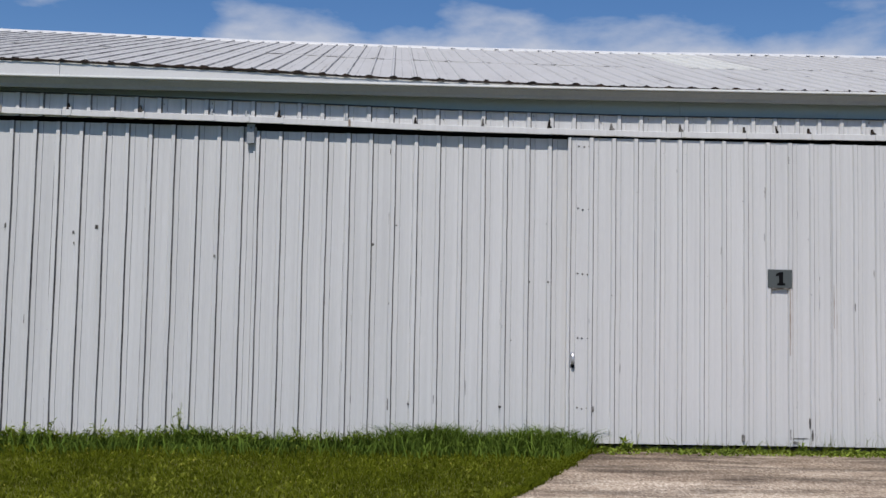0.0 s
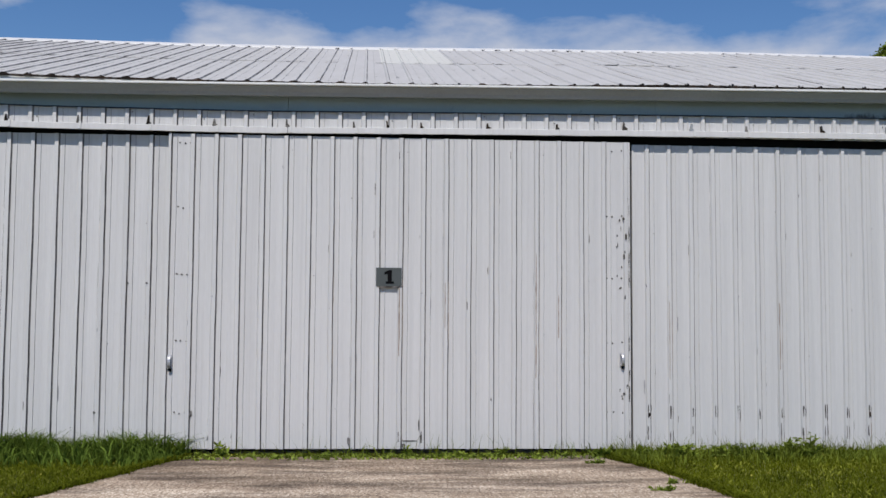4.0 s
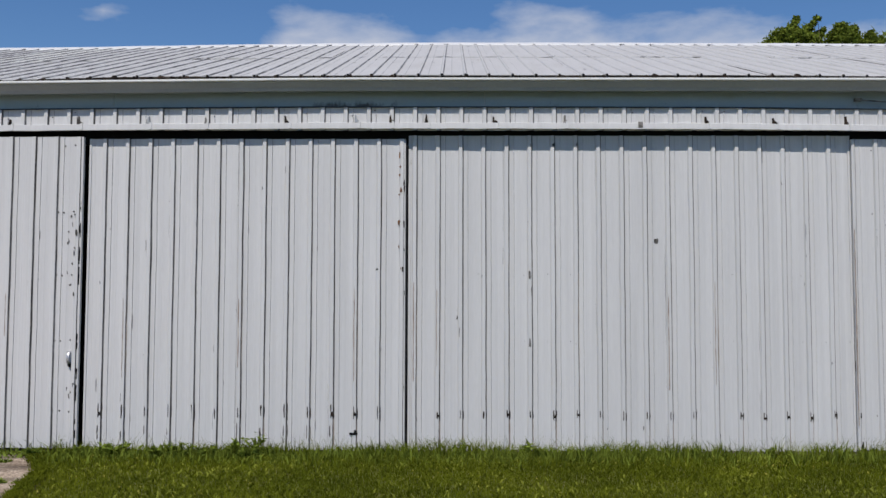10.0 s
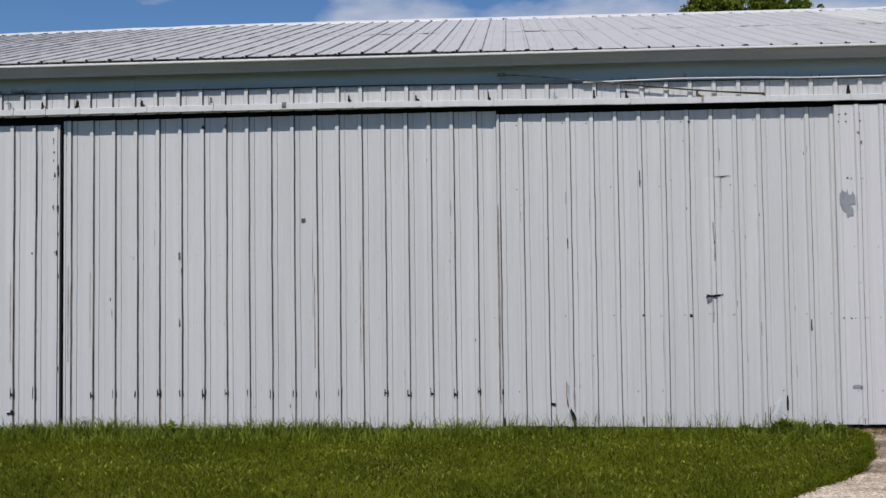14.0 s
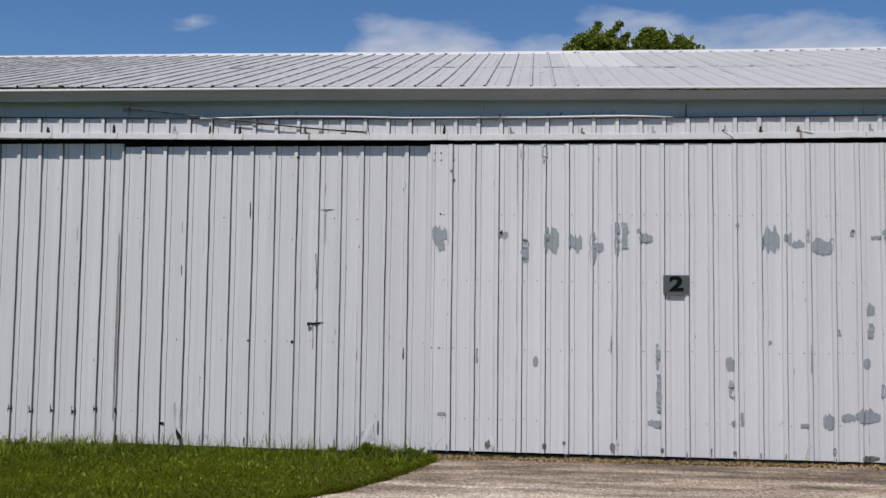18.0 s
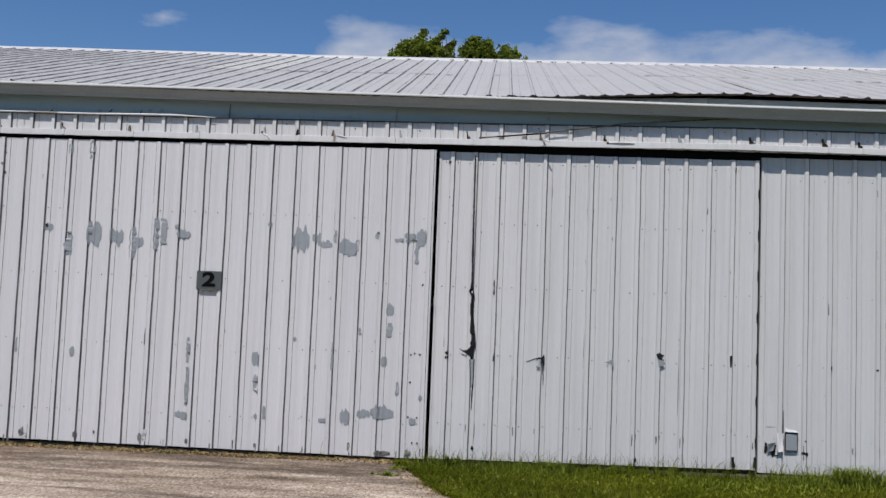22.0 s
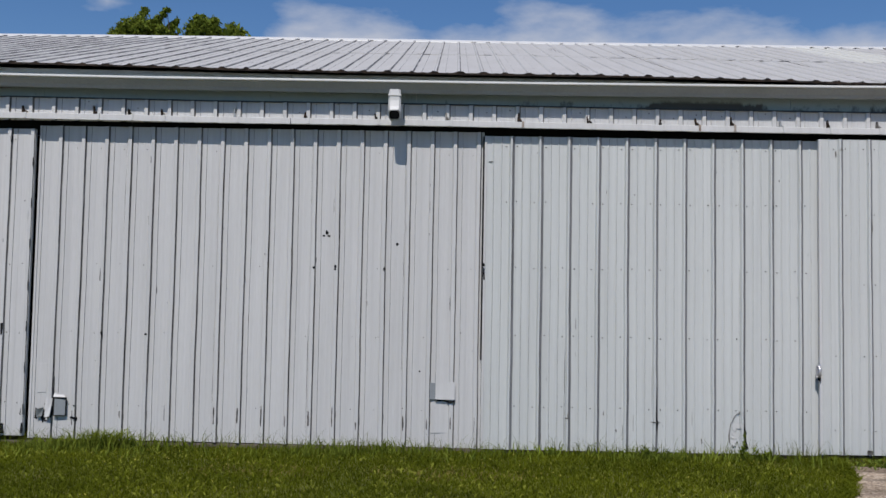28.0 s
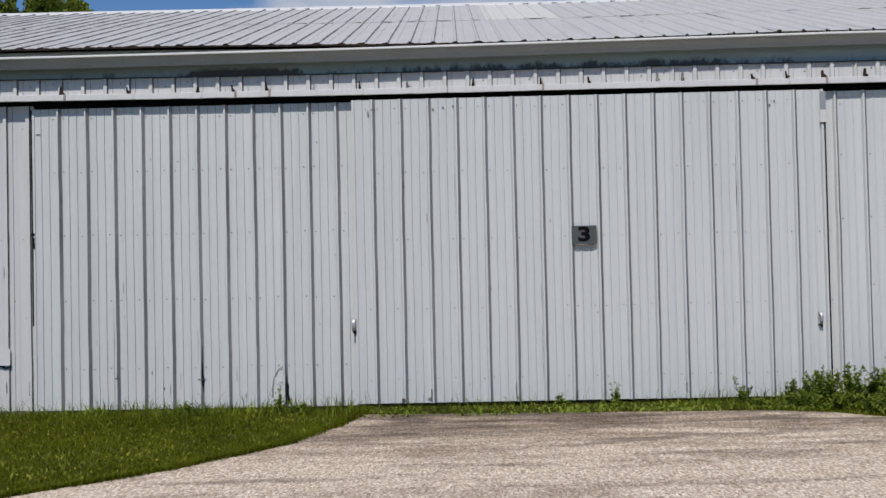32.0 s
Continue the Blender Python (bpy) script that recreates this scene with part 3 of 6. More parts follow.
def gutter_z(x):
    """The height of the gutter's lip along the eaves."""
    return float(np.interp(x, [-16, -4.2, 0.5, 3.3, 8.1, 15.2, 21.3, 25, 28.8, 32, 36.7, 52], [3.44, 3.475, 3.5, 3.53, 3.585, 3.58, 3.545, 3.515, 3.512, 3.525, 3.57, 3.57]))


def extrude(profile, xs, lift=None, close=False):
    """A section (y, z) drawn along x."""
    verts = [(x, y, z + (lift(x) if lift else 0)) for x in xs for y, z in profile]
    n = len(profile)
    faces = [(i * n + j, i * n + (j + 1) % n, (i + 1) * n + (j + 1) % n, (i + 1) * n + j) for i in range(len(xs) - 1) for j in range(n if close else n - 1)]
    if close:
        faces += [tuple(range(n))[::-1], tuple(range((len(xs) - 1) * n, len(xs) * n))]
    return verts, faces


def build_shell():
    tagged(new("wall_back", mesh("wall_back", *box_data((X0, 11.9, 0), (X1, 12.0, 3.55)), PAINT)), "white steel back wall of the hangar", "wall", kind="structure")
    for n, x in (("wall_west", X0), ("wall_east", X1 - 0.1)):
        verts = [(x + dx, y, z) for dx in (0, 0.1) for y, z in ((0.25, 0), (11.9, 0), (11.9, 3.5), (5.9, 5.5), (0.25, 3.5))]
        faces = [(0, 1, 2, 3, 4), (9, 8, 7, 6, 5)] + [(i, 5 + i, 5 + (i + 1) % 5, (i + 1) % 5) for i in range(5)]
        tagged(new(n, mesh(n, verts, faces, PAINT)), "white steel end wall of the hangar", "wall", kind="structure")
    tagged(new("wall_header", mesh("wall_header", *box_data((X0, 0.205, 3.0), (X1, 0.26, 3.55)), TRIM)), "framing behind the door header", "wall", kind="structure")
    tagged(new("foundation", mesh("foundation", *box_data((X0, 0.09, -0.3), (X1, 0.4, 0.0), 0.01), FOUND)), "low concrete foundation strip under the doors", "foundation", kind="structure")
    tagged(new("floor", mesh("floor", *box_data((X0, 0.4, -0.3), (X1, 11.9, 0.01), 0.01), FOUND)), "concrete hangar floor", "floor", kind="structure")
    # added black sheet in place of the unlit interior seen through gaps
    tagged(new("wall_inner", mesh("wall_inner", *box_data((X0, 0.4, 0.0), (X1, 0.45, 3.5)), DARK)), "black sheet that stands for the unlit interior behind the doors", "wall", kind="structure")


build_shell()


def build_header():
    head = thing("header_strip", "white ribbed steel strip above the door track", "cladding")
    x, i = X0, 0
    while x < X1:
        b = min(x + 4 * R_OLD * 2, X1)
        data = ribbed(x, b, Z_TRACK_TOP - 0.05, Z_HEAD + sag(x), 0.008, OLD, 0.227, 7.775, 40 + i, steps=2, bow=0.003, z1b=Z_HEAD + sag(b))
        part("steel_sheet", mesh("steel_sheet", data[0], data[1], [PAINT, GRIME_SHADE, FAINT_GRIME_SHADE], data[2]), head)
        x, i = b, i + 1
    edge = extrude([(0.031, Z_HEAD - 0.004), (-0.02, Z_HEAD - 0.004), (-0.02, Z_HEAD + 0.005), (0.031, Z_HEAD + 0.005)], list(np.arange(X0, X1 + 0.1, 1.0)), sag, True)
    rng = random.Random(77)
    marks = [(x + rng.uniform(-0.02, 0.02), Z_HEAD + sag(x) - rng.uniform(0.03, 0.1)) for x in np.arange(-4.2, 37.5, 0.2278) for _ in range(1 + (x > 33)) if rng.random() < (0.55 if x > 28 else 0.22)]
    for mark in marks:
        part("nail_head", mesh("nail_head", *dots([mark], 0.003, 0.007), DIRT), head)
    part("edge_flashing", mesh("edge_flashing", *edge, EDGE), head, "drip edge, darkened for its shadow line")
    fr = thing("frieze_board", "smooth metal frieze under the eaves, its shade put into a blue-grey colour", "trim")
    x, i = X0, 0
    while x < X1:
        b = min(x + 3.66, X1)
        front = 0.035 - 0.003 * (i % 2)
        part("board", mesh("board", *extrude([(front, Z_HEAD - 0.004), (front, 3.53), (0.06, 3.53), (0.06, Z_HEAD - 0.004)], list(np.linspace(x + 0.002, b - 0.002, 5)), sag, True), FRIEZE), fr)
        x, i = b, i + 1
    fa = thing("fascia", "white metal fascia behind the gutter", "trim")
    x = X0
    while x < X1:
        b = min(x + 3.05, X1)
        front = -0.14 if x < 18 or x > 31 else -0.05
        verts = [(u, y, z) for u in (x + 0.003, b - 0.003) for y, z in ((front, gutter_z(u) - 0.012), (front, eave_z(u) - 0.02), (0.03, eave_z(u) - 0.02), (0.03, gutter_z(u) - 0.012))]
        # added board that throws shade on the frieze's top
        low = [(u, y, z) for u in (x + 0.002, b - 0.002) for y, z in ((-0.099, gutter_z(u) - 0.092), (-0.099, gutter_z(u) - 0.02), (0.03, gutter_z(u) - 0.02), (0.03, gutter_z(u) - 0.085))]
        part("soffit_board", mesh("soffit_board", low, [(0, 4, 5, 1), (1, 5, 6, 2), (2, 6, 7, 3), (3, 7, 4, 0), (0, 1, 2, 3), (7, 6, 5, 4)], FRIEZE), fa, "soffit board in the same shade-tinted blue-grey")
        part("fascia_board", mesh("fascia_board", verts, [(0, 4, 5, 1), (1, 5, 6, 2), (2, 6, 7, 3), (3, 7, 4, 0), (0, 1, 2, 3), (7, 6, 5, 4)], TRIM), fa)
        x = b


build_header()


def build_gutter():
    g = thing("rain_gutter", "white metal rain gutter along the eaves", "gutter")
    section = [(-0.1, 0.0), (-0.1, -0.1), (-0.103, -0.104), (-0.108, -0.1), (-0.118, -0.07), (-0.148, -0.028), (-0.153, -0.012), (-0.166, -0.009), (-0.169, 0.004), (-0.163, 0.009), (-0.151, 0.006), (-0.148, -0.014), (-0.114, -0.068), (-0.106, -0.09), (-0.104, 0.0)]
    x = X0
    while x < X1:
        b = min(x + 6.1, X1)
        xs = list(np.linspace(x, b, 9))
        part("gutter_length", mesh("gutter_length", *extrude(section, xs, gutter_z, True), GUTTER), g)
        part("lip", mesh("lip", *extrude([(-0.1725, -0.011), (-0.1755, -0.003), (-0.1745, 0.011), (-0.166, 0.0135), (-0.158, 0.0115), (-0.166, 0.0095), (-0.1695, 0.004), (-0.167, -0.0095)], xs, gutter_z, True), LIP), g, "rolled lip, painted bright as if sunlit")
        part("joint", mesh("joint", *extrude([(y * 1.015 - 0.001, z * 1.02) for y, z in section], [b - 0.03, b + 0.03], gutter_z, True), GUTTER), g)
        x = b


build_gutter()


def build_track():
    t = thing("sliding_door_track", "white painted steel track for the sliding doors", "track")
    section = [(-0.02, Z_TRACK_TOP), (-0.028, Z_TRACK_TOP - 0.004), (-0.031, Z_TRACK), (-0.022, Z_TRACK - 0.004), (-0.014, Z_TRACK + 0.004), (0.04, Z_TRACK + 0.012), (0.04, Z_TRACK_TOP)]
    x = X0
    while x < X1:
        b = min(x + 6.1, X1)
        part("rail", mesh("rail", *extrude(section, list(np.linspace(x + 0.003, b - 0.003, 49)), lambda u: sag(u) + 0.0045 * noise.noise(Vector((u * 5.3, 0, 3))), True), PAINT), t)
        x = b
    rng = random.Random(5)
    places = [-15.1, -14.4, -13.7, -13.0, -12.35, -11.7, -11.0, -10.3, -9.6, -8.95, -8.3, -7.6, -7.0, -6.4, -5.75, -5.1, -4.42, -3.75, -3.05, -2.37, -2.03, -1.71, -1.05, -0.37, 0.3, 0.96, 1.59, 2.29, 2.94, 3.27, 3.6, 4.26, 4.95, 5.63, 6.31, 6.88, 7.67, 8.36, 8.7, 9.04, 9.71,
              10.4, 11.78, 12.44, 13.14, 13.78, 14.15, 14.46, 15.14, 15.76, 16.54, 17.21, 17.9, 18.59, 19.28, 19.61, 19.97, 20.65, 21.32, 22.03, 22.66, 23.39, 24.08, 24.78, 25.12, 25.44, 26.15, 26.84, 27.53, 28.22, 28.92, 29.6, 30.29, 30.65, 30.99, 31.46, 31.92, 32.4, 33.05, 33.73, 34.21, 34.89, 35.14, 35.84, 36.18, 36.54, 36.95]
    places += [37.6 + 0.67 * i for i in range(21)]
    for x in places:
        zt = Z_TRACK_TOP + sag(x)
        w, h, skew = rng.uniform(0.014, 0.024), rng.uniform(0.055, 0.09), rng.uniform(-0.012, 0.014)
        bare = rng.random()
        mat = SOCKET if bare < 0.6 else (DIRT if bare < 0.85 else GALV)
        # a leaning stem and a low toe beside it
        stem = [(x - w * 0.6, -0.026, zt), (x + w * 0.55, -0.026, zt), (x + skew + 0.007, -0.022, zt + h * 0.7), (x + skew + 0.004, -0.021, zt + h), (x + skew - 0.008, -0.021, zt + h * 0.96), (x - w * 0.5 + skew * 0.5, -0.023, zt + h * 0.5)]
        toe = [(x + w * 0.5, -0.027, zt + 0.002), (x + w * 1.7, -0.027, zt + 0.003), (x + w * 1.5, -0.024, zt + h * 0.2), (x + w * 0.45, -0.022, zt + h * 0.42)]
        verts, faces = [], []
        for shape in (stem, toe):
            n, base = len(shape), len(verts)
            verts += shape + [(u, 0.03, v) for u, _, v in shape]
            faces += [tuple(range(base, base + n))] + [(base + k, base + n + k, base + n + (k + 1) % n, base + (k + 1) % n) for k in range(n)]
        part("gusset", mesh("gusset", verts, faces, mat), t, "weathered bracket foot")
        o = x + rng.uniform(0.02, 0.045)
        strap = box_data((o - 0.011, -0.037, Z_TRACK + sag(x) + 0.004), (o + 0.011, -0.027, zt + rng.uniform(0.0, 0.02)), 0.002)
        part("strap", mesh("strap", *strap, STREAK if rng.random() < 0.12 else TRIM), t)
    x, zt = 11.14, Z_TRACK_TOP + sag(11.14)
    part("spacer", mesh("spacer", *box_data((x - 0.025, -0.036, zt - 0.045), (x + 0.02, -0.02, zt + 0.01), 0.003), DIRT), t, "dark block on the rail")
    # black sheet paints the slot's shade behind the rail
    part("dark_slot", mesh("dark_slot", *box_data((X0, 0.178, Z_TRACK - 0.1), (X1, 0.2, Z_TRACK + 0.05)), DARK), t, "black sheet that stands for the shaded slot behind the track")


build_track()


def roof_point(x, d, h):
    """d: metres up the slope from the eaves; h: metres above the sheet."""
    L = math.hypot(RIDGE_Y - EAVE_Y, RIDGE_Z - EAVE_Z)
    cy, cz = (RIDGE_Y - EAVE_Y) / L, (RIDGE_Z - EAVE_Z) / L
    e, r = eave_z(x), ridge_z(x)
    return x, EAVE_Y + cy * d - cz * h, e + (r - e) * d / L + cy * h


def roof_sheet(x0, x1, d0, d1, lift, seed, mats, steps=5):
    cols = [(x0, 0.0, 0)]
    k = 0
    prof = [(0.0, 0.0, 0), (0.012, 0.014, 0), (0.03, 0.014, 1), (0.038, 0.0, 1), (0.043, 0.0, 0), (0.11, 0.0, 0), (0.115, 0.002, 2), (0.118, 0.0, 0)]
    while x0 + 0.02 + k * R_OLD < x1 - 0.05:
        cols += [(x0 + 0.02 + k * R_OLD + px, h, s) for px, h, s in prof]
        k += 1
    cols.append((x1, 0.0, 0))
    verts, faces, index = [], [], []
    for j in range(steps + 1):
        d = d0 + (d1 - d0) * j / steps
        for x, h, s in cols:
            verts.append(roof_point(x, d, h + lift + wobble(x, d, seed, 0.006)))
    n = len(cols)
    for j in range(steps):
        for i in range(n - 1):
            faces.append((j * n + i, j * n + i + 1, (j + 1) * n + i + 1, (j + 1) * n + i))
            index.append(cols[i][2])
    base = len(verts)
    # rib ends get dark faces for the shade in their hollows
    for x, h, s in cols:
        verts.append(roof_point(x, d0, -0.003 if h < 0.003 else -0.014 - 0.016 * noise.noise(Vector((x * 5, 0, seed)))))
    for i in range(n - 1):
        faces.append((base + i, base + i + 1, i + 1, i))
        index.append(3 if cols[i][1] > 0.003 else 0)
    return mesh("roof_sheet", verts, faces, mats, index)


def build_roof():
    roof = thing("roof", "weathered pale grey ribbed steel gable roof", "roof")
    L = math.hypot(RIDGE_Y - EAVE_Y, RIDGE_Z - EAVE_Z)
    width, i = 4 * R_OLD, 0
    x, lap = X0 + 0.1, 0.46
    glass = [3.6, 17.9, 33.8]
    while x < X1 - 0.05:
        b = min(x + width, X1)
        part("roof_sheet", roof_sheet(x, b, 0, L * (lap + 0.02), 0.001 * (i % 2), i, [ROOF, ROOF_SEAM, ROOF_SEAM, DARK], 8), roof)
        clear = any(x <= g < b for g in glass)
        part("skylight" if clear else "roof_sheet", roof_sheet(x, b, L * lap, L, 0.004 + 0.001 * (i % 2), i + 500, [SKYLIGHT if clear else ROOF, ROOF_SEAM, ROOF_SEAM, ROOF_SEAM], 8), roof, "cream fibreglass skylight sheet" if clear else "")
        x, i = b, i + 1
    cap = [(RIDGE_Y - 0.16, -0.052), (RIDGE_Y - 0.155, -0.03), (RIDGE_Y - 0.02, 0.03), (RIDGE_Y + 0.02, 0.03), (RIDGE_Y + 0.2, -0.03), (RIDGE_Y + 0.2, -0.05), (RIDGE_Y, 0.02)]
    x = X0
    while x < X1:
        b = min(x + 3.05, X1)
        part("ridge_cap", mesh("ridge_cap", *extrude(cap, list(np.linspace(x, b + 0.02, 7)), lambda u: ridge_z(u) + 0.008 * noise.noise(Vector((u * 1.7, 0, 8))), True), RIDGE), roof, "bright white ridge cap")
        x = b
    rng = random.Random(12)
    marks = []
    # ragged dirt along the lap of the sheets, a few stained screws, dark marks for the shaded gaps under the cap
    x = X0
    while x < X1:
        run = rng.uniform(0.06, 0.3)
        bend = rng.uniform(-0.035, 0.035)
        for k in range(4):
            u0, u1 = x + run * k / 4, x + run * (k + 1) / 4
            c0, c1 = L * lap + bend * math.sin(math.pi * k / 4), L * lap + bend * math.sin(math.pi * (k + 1) / 4)
            w0, w1 = rng.uniform(0.012, 0.035), rng.uniform(0.012, 0.035)
            marks.append(([roof_point(u0, c0 - w0, 0.011), roof_point(u1, c1 - w1, 0.011), roof_point(u1, c1 + w1, 0.011), roof_point(u0, c0 + w0, 0.011)], [(0, 1, 2, 3)]))
        x += run + rng.uniform(0.1, 0.7)
    for d in (0.12, 0.3, 0.69, 0.86):
        x = X0
        while x < X1:
            x += 0.114 * rng.choice((2, 4, 6, 9))
            w, h, up = rng.uniform(0.006, 0.02), rng.uniform(0.012, 0.03), 0.006 if d < lap else 0.011
            marks.append(([roof_point(x + sx * w, L * d + sy * h + rng.uniform(-0.03, 0.03), up) for sx, sy in ((-1, -1), (1, -1), (1, 1), (-1, 1))], [(0, 1, 2, 3)]))
    tagged(part("lap_stains", mesh("lap_stains", *merged(marks), ROOF_SEAM), roof, "ragged dirt along the laps of the sheets"), kind="stuff")
    ends = []
    x = X0 + 0.14
    while x < X1:
        if rng.random() < 0.6:
            w = rng.uniform(0.015, 0.045)
            ends.append(([roof_point(x + sx * w, L - 0.19 + sy * rng.uniform(0.02, 0.045), 0.02) for sx, sy in ((-1, -1), (1, -1), (1, 1), (-1, 1))], [(0, 1, 2, 3)]))
        x += R_OLD
    tagged(part("cap_gap_marks", mesh("cap_gap_marks", *merged(ends), SOCKET), roof, "dark marks drawn for the shaded gaps under the ridge cap"), kind="stuff")
    # ragged dark strip that draws the shaded gap along the sheets' lower edge
    x, low, tops = -9.0, [], []
    while x < 43:
        near = abs((x - X0 - 0.1 - 0.041) / R_OLD - round((x - X0 - 0.1 - 0.041) / R_OLD)) * R_OLD
        up = rng.uniform(-0.006, 0.006) + (rng.uniform(0.008, 0.018) if near < 0.035 else 0.0)
        show = float(np.interp(x, [-5, 5, 7, 20, 22, 33, 36], [1, 1, 0.25, 0.25, 1, 1, 0.3]))
        low.append((x, EAVE_Y - 0.006, eave_z(x) - 0.016 - rng.uniform(0, 0.008)))
        tops.append((x, EAVE_Y - 0.005, eave_z(x) - 0.004 + up if rng.random() < show else eave_z(x) - 0.015))
        x += rng.uniform(0.018, 0.04)
    n = len(low)
    tagged(part("closure_strip", mesh("closure_strip", low + tops, [(k, k + 1, n + k + 1, n + k) for k in range(n - 1)], SOCKET), roof, "ragged dark strip drawn for the shaded gap along the eaves"), kind="stuff")
    back = [(RIDGE_Y, RIDGE_Z - 0.06), (12.2, EAVE_Z), (12.2, EAVE_Z - 0.03), (RIDGE_Y, RIDGE_Z - 0.09)]
    part("back_slope", mesh("back_slope", *extrude(back, [X0, X1], None, True), ROOF), roof)


build_roof()

# ---- the sliding leaves ----


def leaf(label, x0, x1, z0, z0b, z1, y, profile, period, phase, count, seed, group, paint):
    d = thing("sliding_door", label, "door", group)
    sheets(d, x0, x1, z0, z1, y, profile, period, phase, count, seed, z0b, paint)
    for x, z in ((x0, z0), (x1, z0b)):
        s = 1 if x == x0 else -1
        box("edge_trim", (min(x, x + s * 0.022), y - 0.01, z), (max(x, x + s * 0.022), y + 0.034, z1), PAINT, d, 0.003)
    box("door_frame", (x0 + 0.025, y + 0.012, min(z0, z0b) + 0.02), (x1 - 0.025, y + 0.04, z1 - 0.02), DARK, d, 0)
    return d


LEAVES = "sliding leaves of the hangar"
PLAN = [  # x0, x1, bottom, bottom at the far end, top, depth, profile, rib period, rib place, sheets
    ("F0", -8.6, -1.935, 0.02, 0.02, 3.075, Y_FIRST, "old", 0.2227, -4.325, 7),
    ("P0", -1.93, 1.23, 0.02, 0.02, 3.035, Y_PANEL, "old", 0.2234, -1.94, 4),
    ("D1", 1.163, 5.687, 0.03, 0.02, 3.045, Y_DOOR, "old", 0.2234, 1.371, 5),
    ("P1", 5.722, 8.844, 0.0, 0.0, 3.035, Y_PANEL, "old", 0.2255, 5.849, 4),
    ("F1", 8.872, 13.206, 0.0, 0.0, 3.075, Y_FIXED, "old", 0.2258, 8.906, 5),
    ("P2", 13.211, 16.45, 0.02, -0.01, 3.035, Y_PANEL, "old", 0.2269, 13.192, 4),
    ("D2", 16.407, 21.013, 0.032, 0.012, 3.04, Y_DOOR, "old", 0.2295, 16.587, 5),
    ("P3", 21.044, 24.182, 0.015, 0.045, 3.035, Y_PANEL, "old", 0.2295, 21.149, 4),
    ("F2", 24.212, 28.595, 0.02, 0.0, 3.075, Y_FIXED, "old", 0.2290, 24.393, 5),
    ("P4", 28.6, 31.9, 0.0, -0.005, 3.035, Y_PANEL, "new", 0.2806, 28.843, 4),
    ("D3", 31.834, 36.535, 0.015, 0.01, 3.045, Y_DOOR, "new", 0.2800, 32.015, 5),
    ("P5", 36.56, 43.0, 0.0, 0.0, 3.035, Y_PANEL, "new", 0.2869, 36.645, 7),
]
WORDS = {"F0": "white ribbed steel hangar leaf, recessed behind the track", "P0": "white ribbed steel sliding door leaf with worn paint", "D1": "white ribbed steel sliding door with two pull handles",
         "P1": "white ribbed steel sliding leaf with dark rust marks at its foot", "F1": "recessed white ribbed steel leaf streaked with rust", "P2": "dented white ribbed steel leaf with a hook latch",
         "D2": "white ribbed steel sliding door with peeling paint", "P3": "torn and dented white ribbed steel sliding leaf", "F2": "recessed white ribbed steel leaf with two patched holes",
         "P4": "newer white ribbed steel leaf with bold ribs", "D3": "newer white bold-ribbed steel sliding door with handles", "P5": "newer white ribbed steel leaf with weeds at its foot"}
PAINTS = {"D2": PAINT_WARM, "P4": PAINT_COOL, "D3": PAINT_COOL, "P5": PAINT_COOL}
DOORS, RIBS, SKIN = {}, {}, {}
for n, (key, a, b, z0, z0b, z1, y, prof, period, phase, count) in enumerate(PLAN):
    DOORS[key] = leaf(WORDS[key], a, b, z0, z0b, z1, y, OLD if prof == "old" else NEW, period, phase, count, n * 20, LEAVES, PAINTS.get(key, PAINT))
    SKIN[key] = (y, [p[0] for p in (OLD if prof == "old" else NEW)] + [period], [p[1] for p in (OLD if prof == "old" else NEW)] + [0.0], phase, period)
    RIBS[key] = [phase + period * i for i in range(math.ceil((a - phase) / period), math.floor((b - phase) / period) + 1)]

# ---- flakes, tears, rust, screws ----


def skin(key, x):
    """The depth of a leaf's outer face at x, rib or flat."""
    y, xs, hs, phase, period = SKIN[key]
    return y - float(np.interp((x - phase) % period, xs, hs))


def blots(key, name, mat, items, label="", rough=0.45, seed=0):
    """Ragged flat marks on a leaf, which follow its ribs: (x, z, width, height)."""
    for i, (x, z, w, h) in enumerate(items):
        if mat is GALV:
            w, h = w * 1.15, h * 1.1
        verts, faces = blot(x, z, w, h, 0, seed + i * 7 + int(x * 100), 18 if max(w, h) > 0.06 else 10, rough)
        verts = [(u, min(skin(key, u - 0.007), skin(key, u), skin(key, u + 0.007)) - 0.0042 - 0.0003 * (i % 6), v) for u, _, v in verts]
        part(name, mesh(name, verts, faces, mat), DOORS[key], label)


PEELED = "bare grey metal where the paint has peeled"
blots("D2", "peeled_patch", GALV, [(16.51, 2.14, 0.125, 0.183), (16.53, 2.02, 0.057, 0.114), (17.36, 1.99, 0.080, 0.206), (17.61, 2.09, 0.126, 0.240), (17.57, 2.15, 0.046, 0.115), (17.84, 2.07, 0.115, 0.160), (18.01, 2.01, 0.057, 0.285), (18.07, 2.02, 0.080, 0.091), (18.24, 2.11, 0.057, 0.286), (18.32, 2.14, 0.080, 0.229), (18.52, 2.12, 0.115, 0.080), (18.45, 2.19, 0.034, 0.046)], PEELED)
blots("D2", "peeled_patch", GALV, [(19.71, 2.10, 0.136, 0.250), (19.63, 2.08, 0.034, 0.091), (19.86, 2.12, 0.068, 0.125), (19.96, 2.06, 0.102, 0.079), (20.05, 2.14, 0.034, 0.113), (20.18, 2.04, 0.158, 0.147), (20.27, 2.06, 0.034, 0.102), (20.46, 2.16, 0.034, 0.056), (20.68, 2.13, 0.078, 0.045), (20.79, 2.17, 0.100, 0.067), (20.90, 2.17, 0.078, 0.157), (20.86, 2.01, 0.044, 0.191), (20.77, 2.12, 0.045, 0.034)], PEELED)
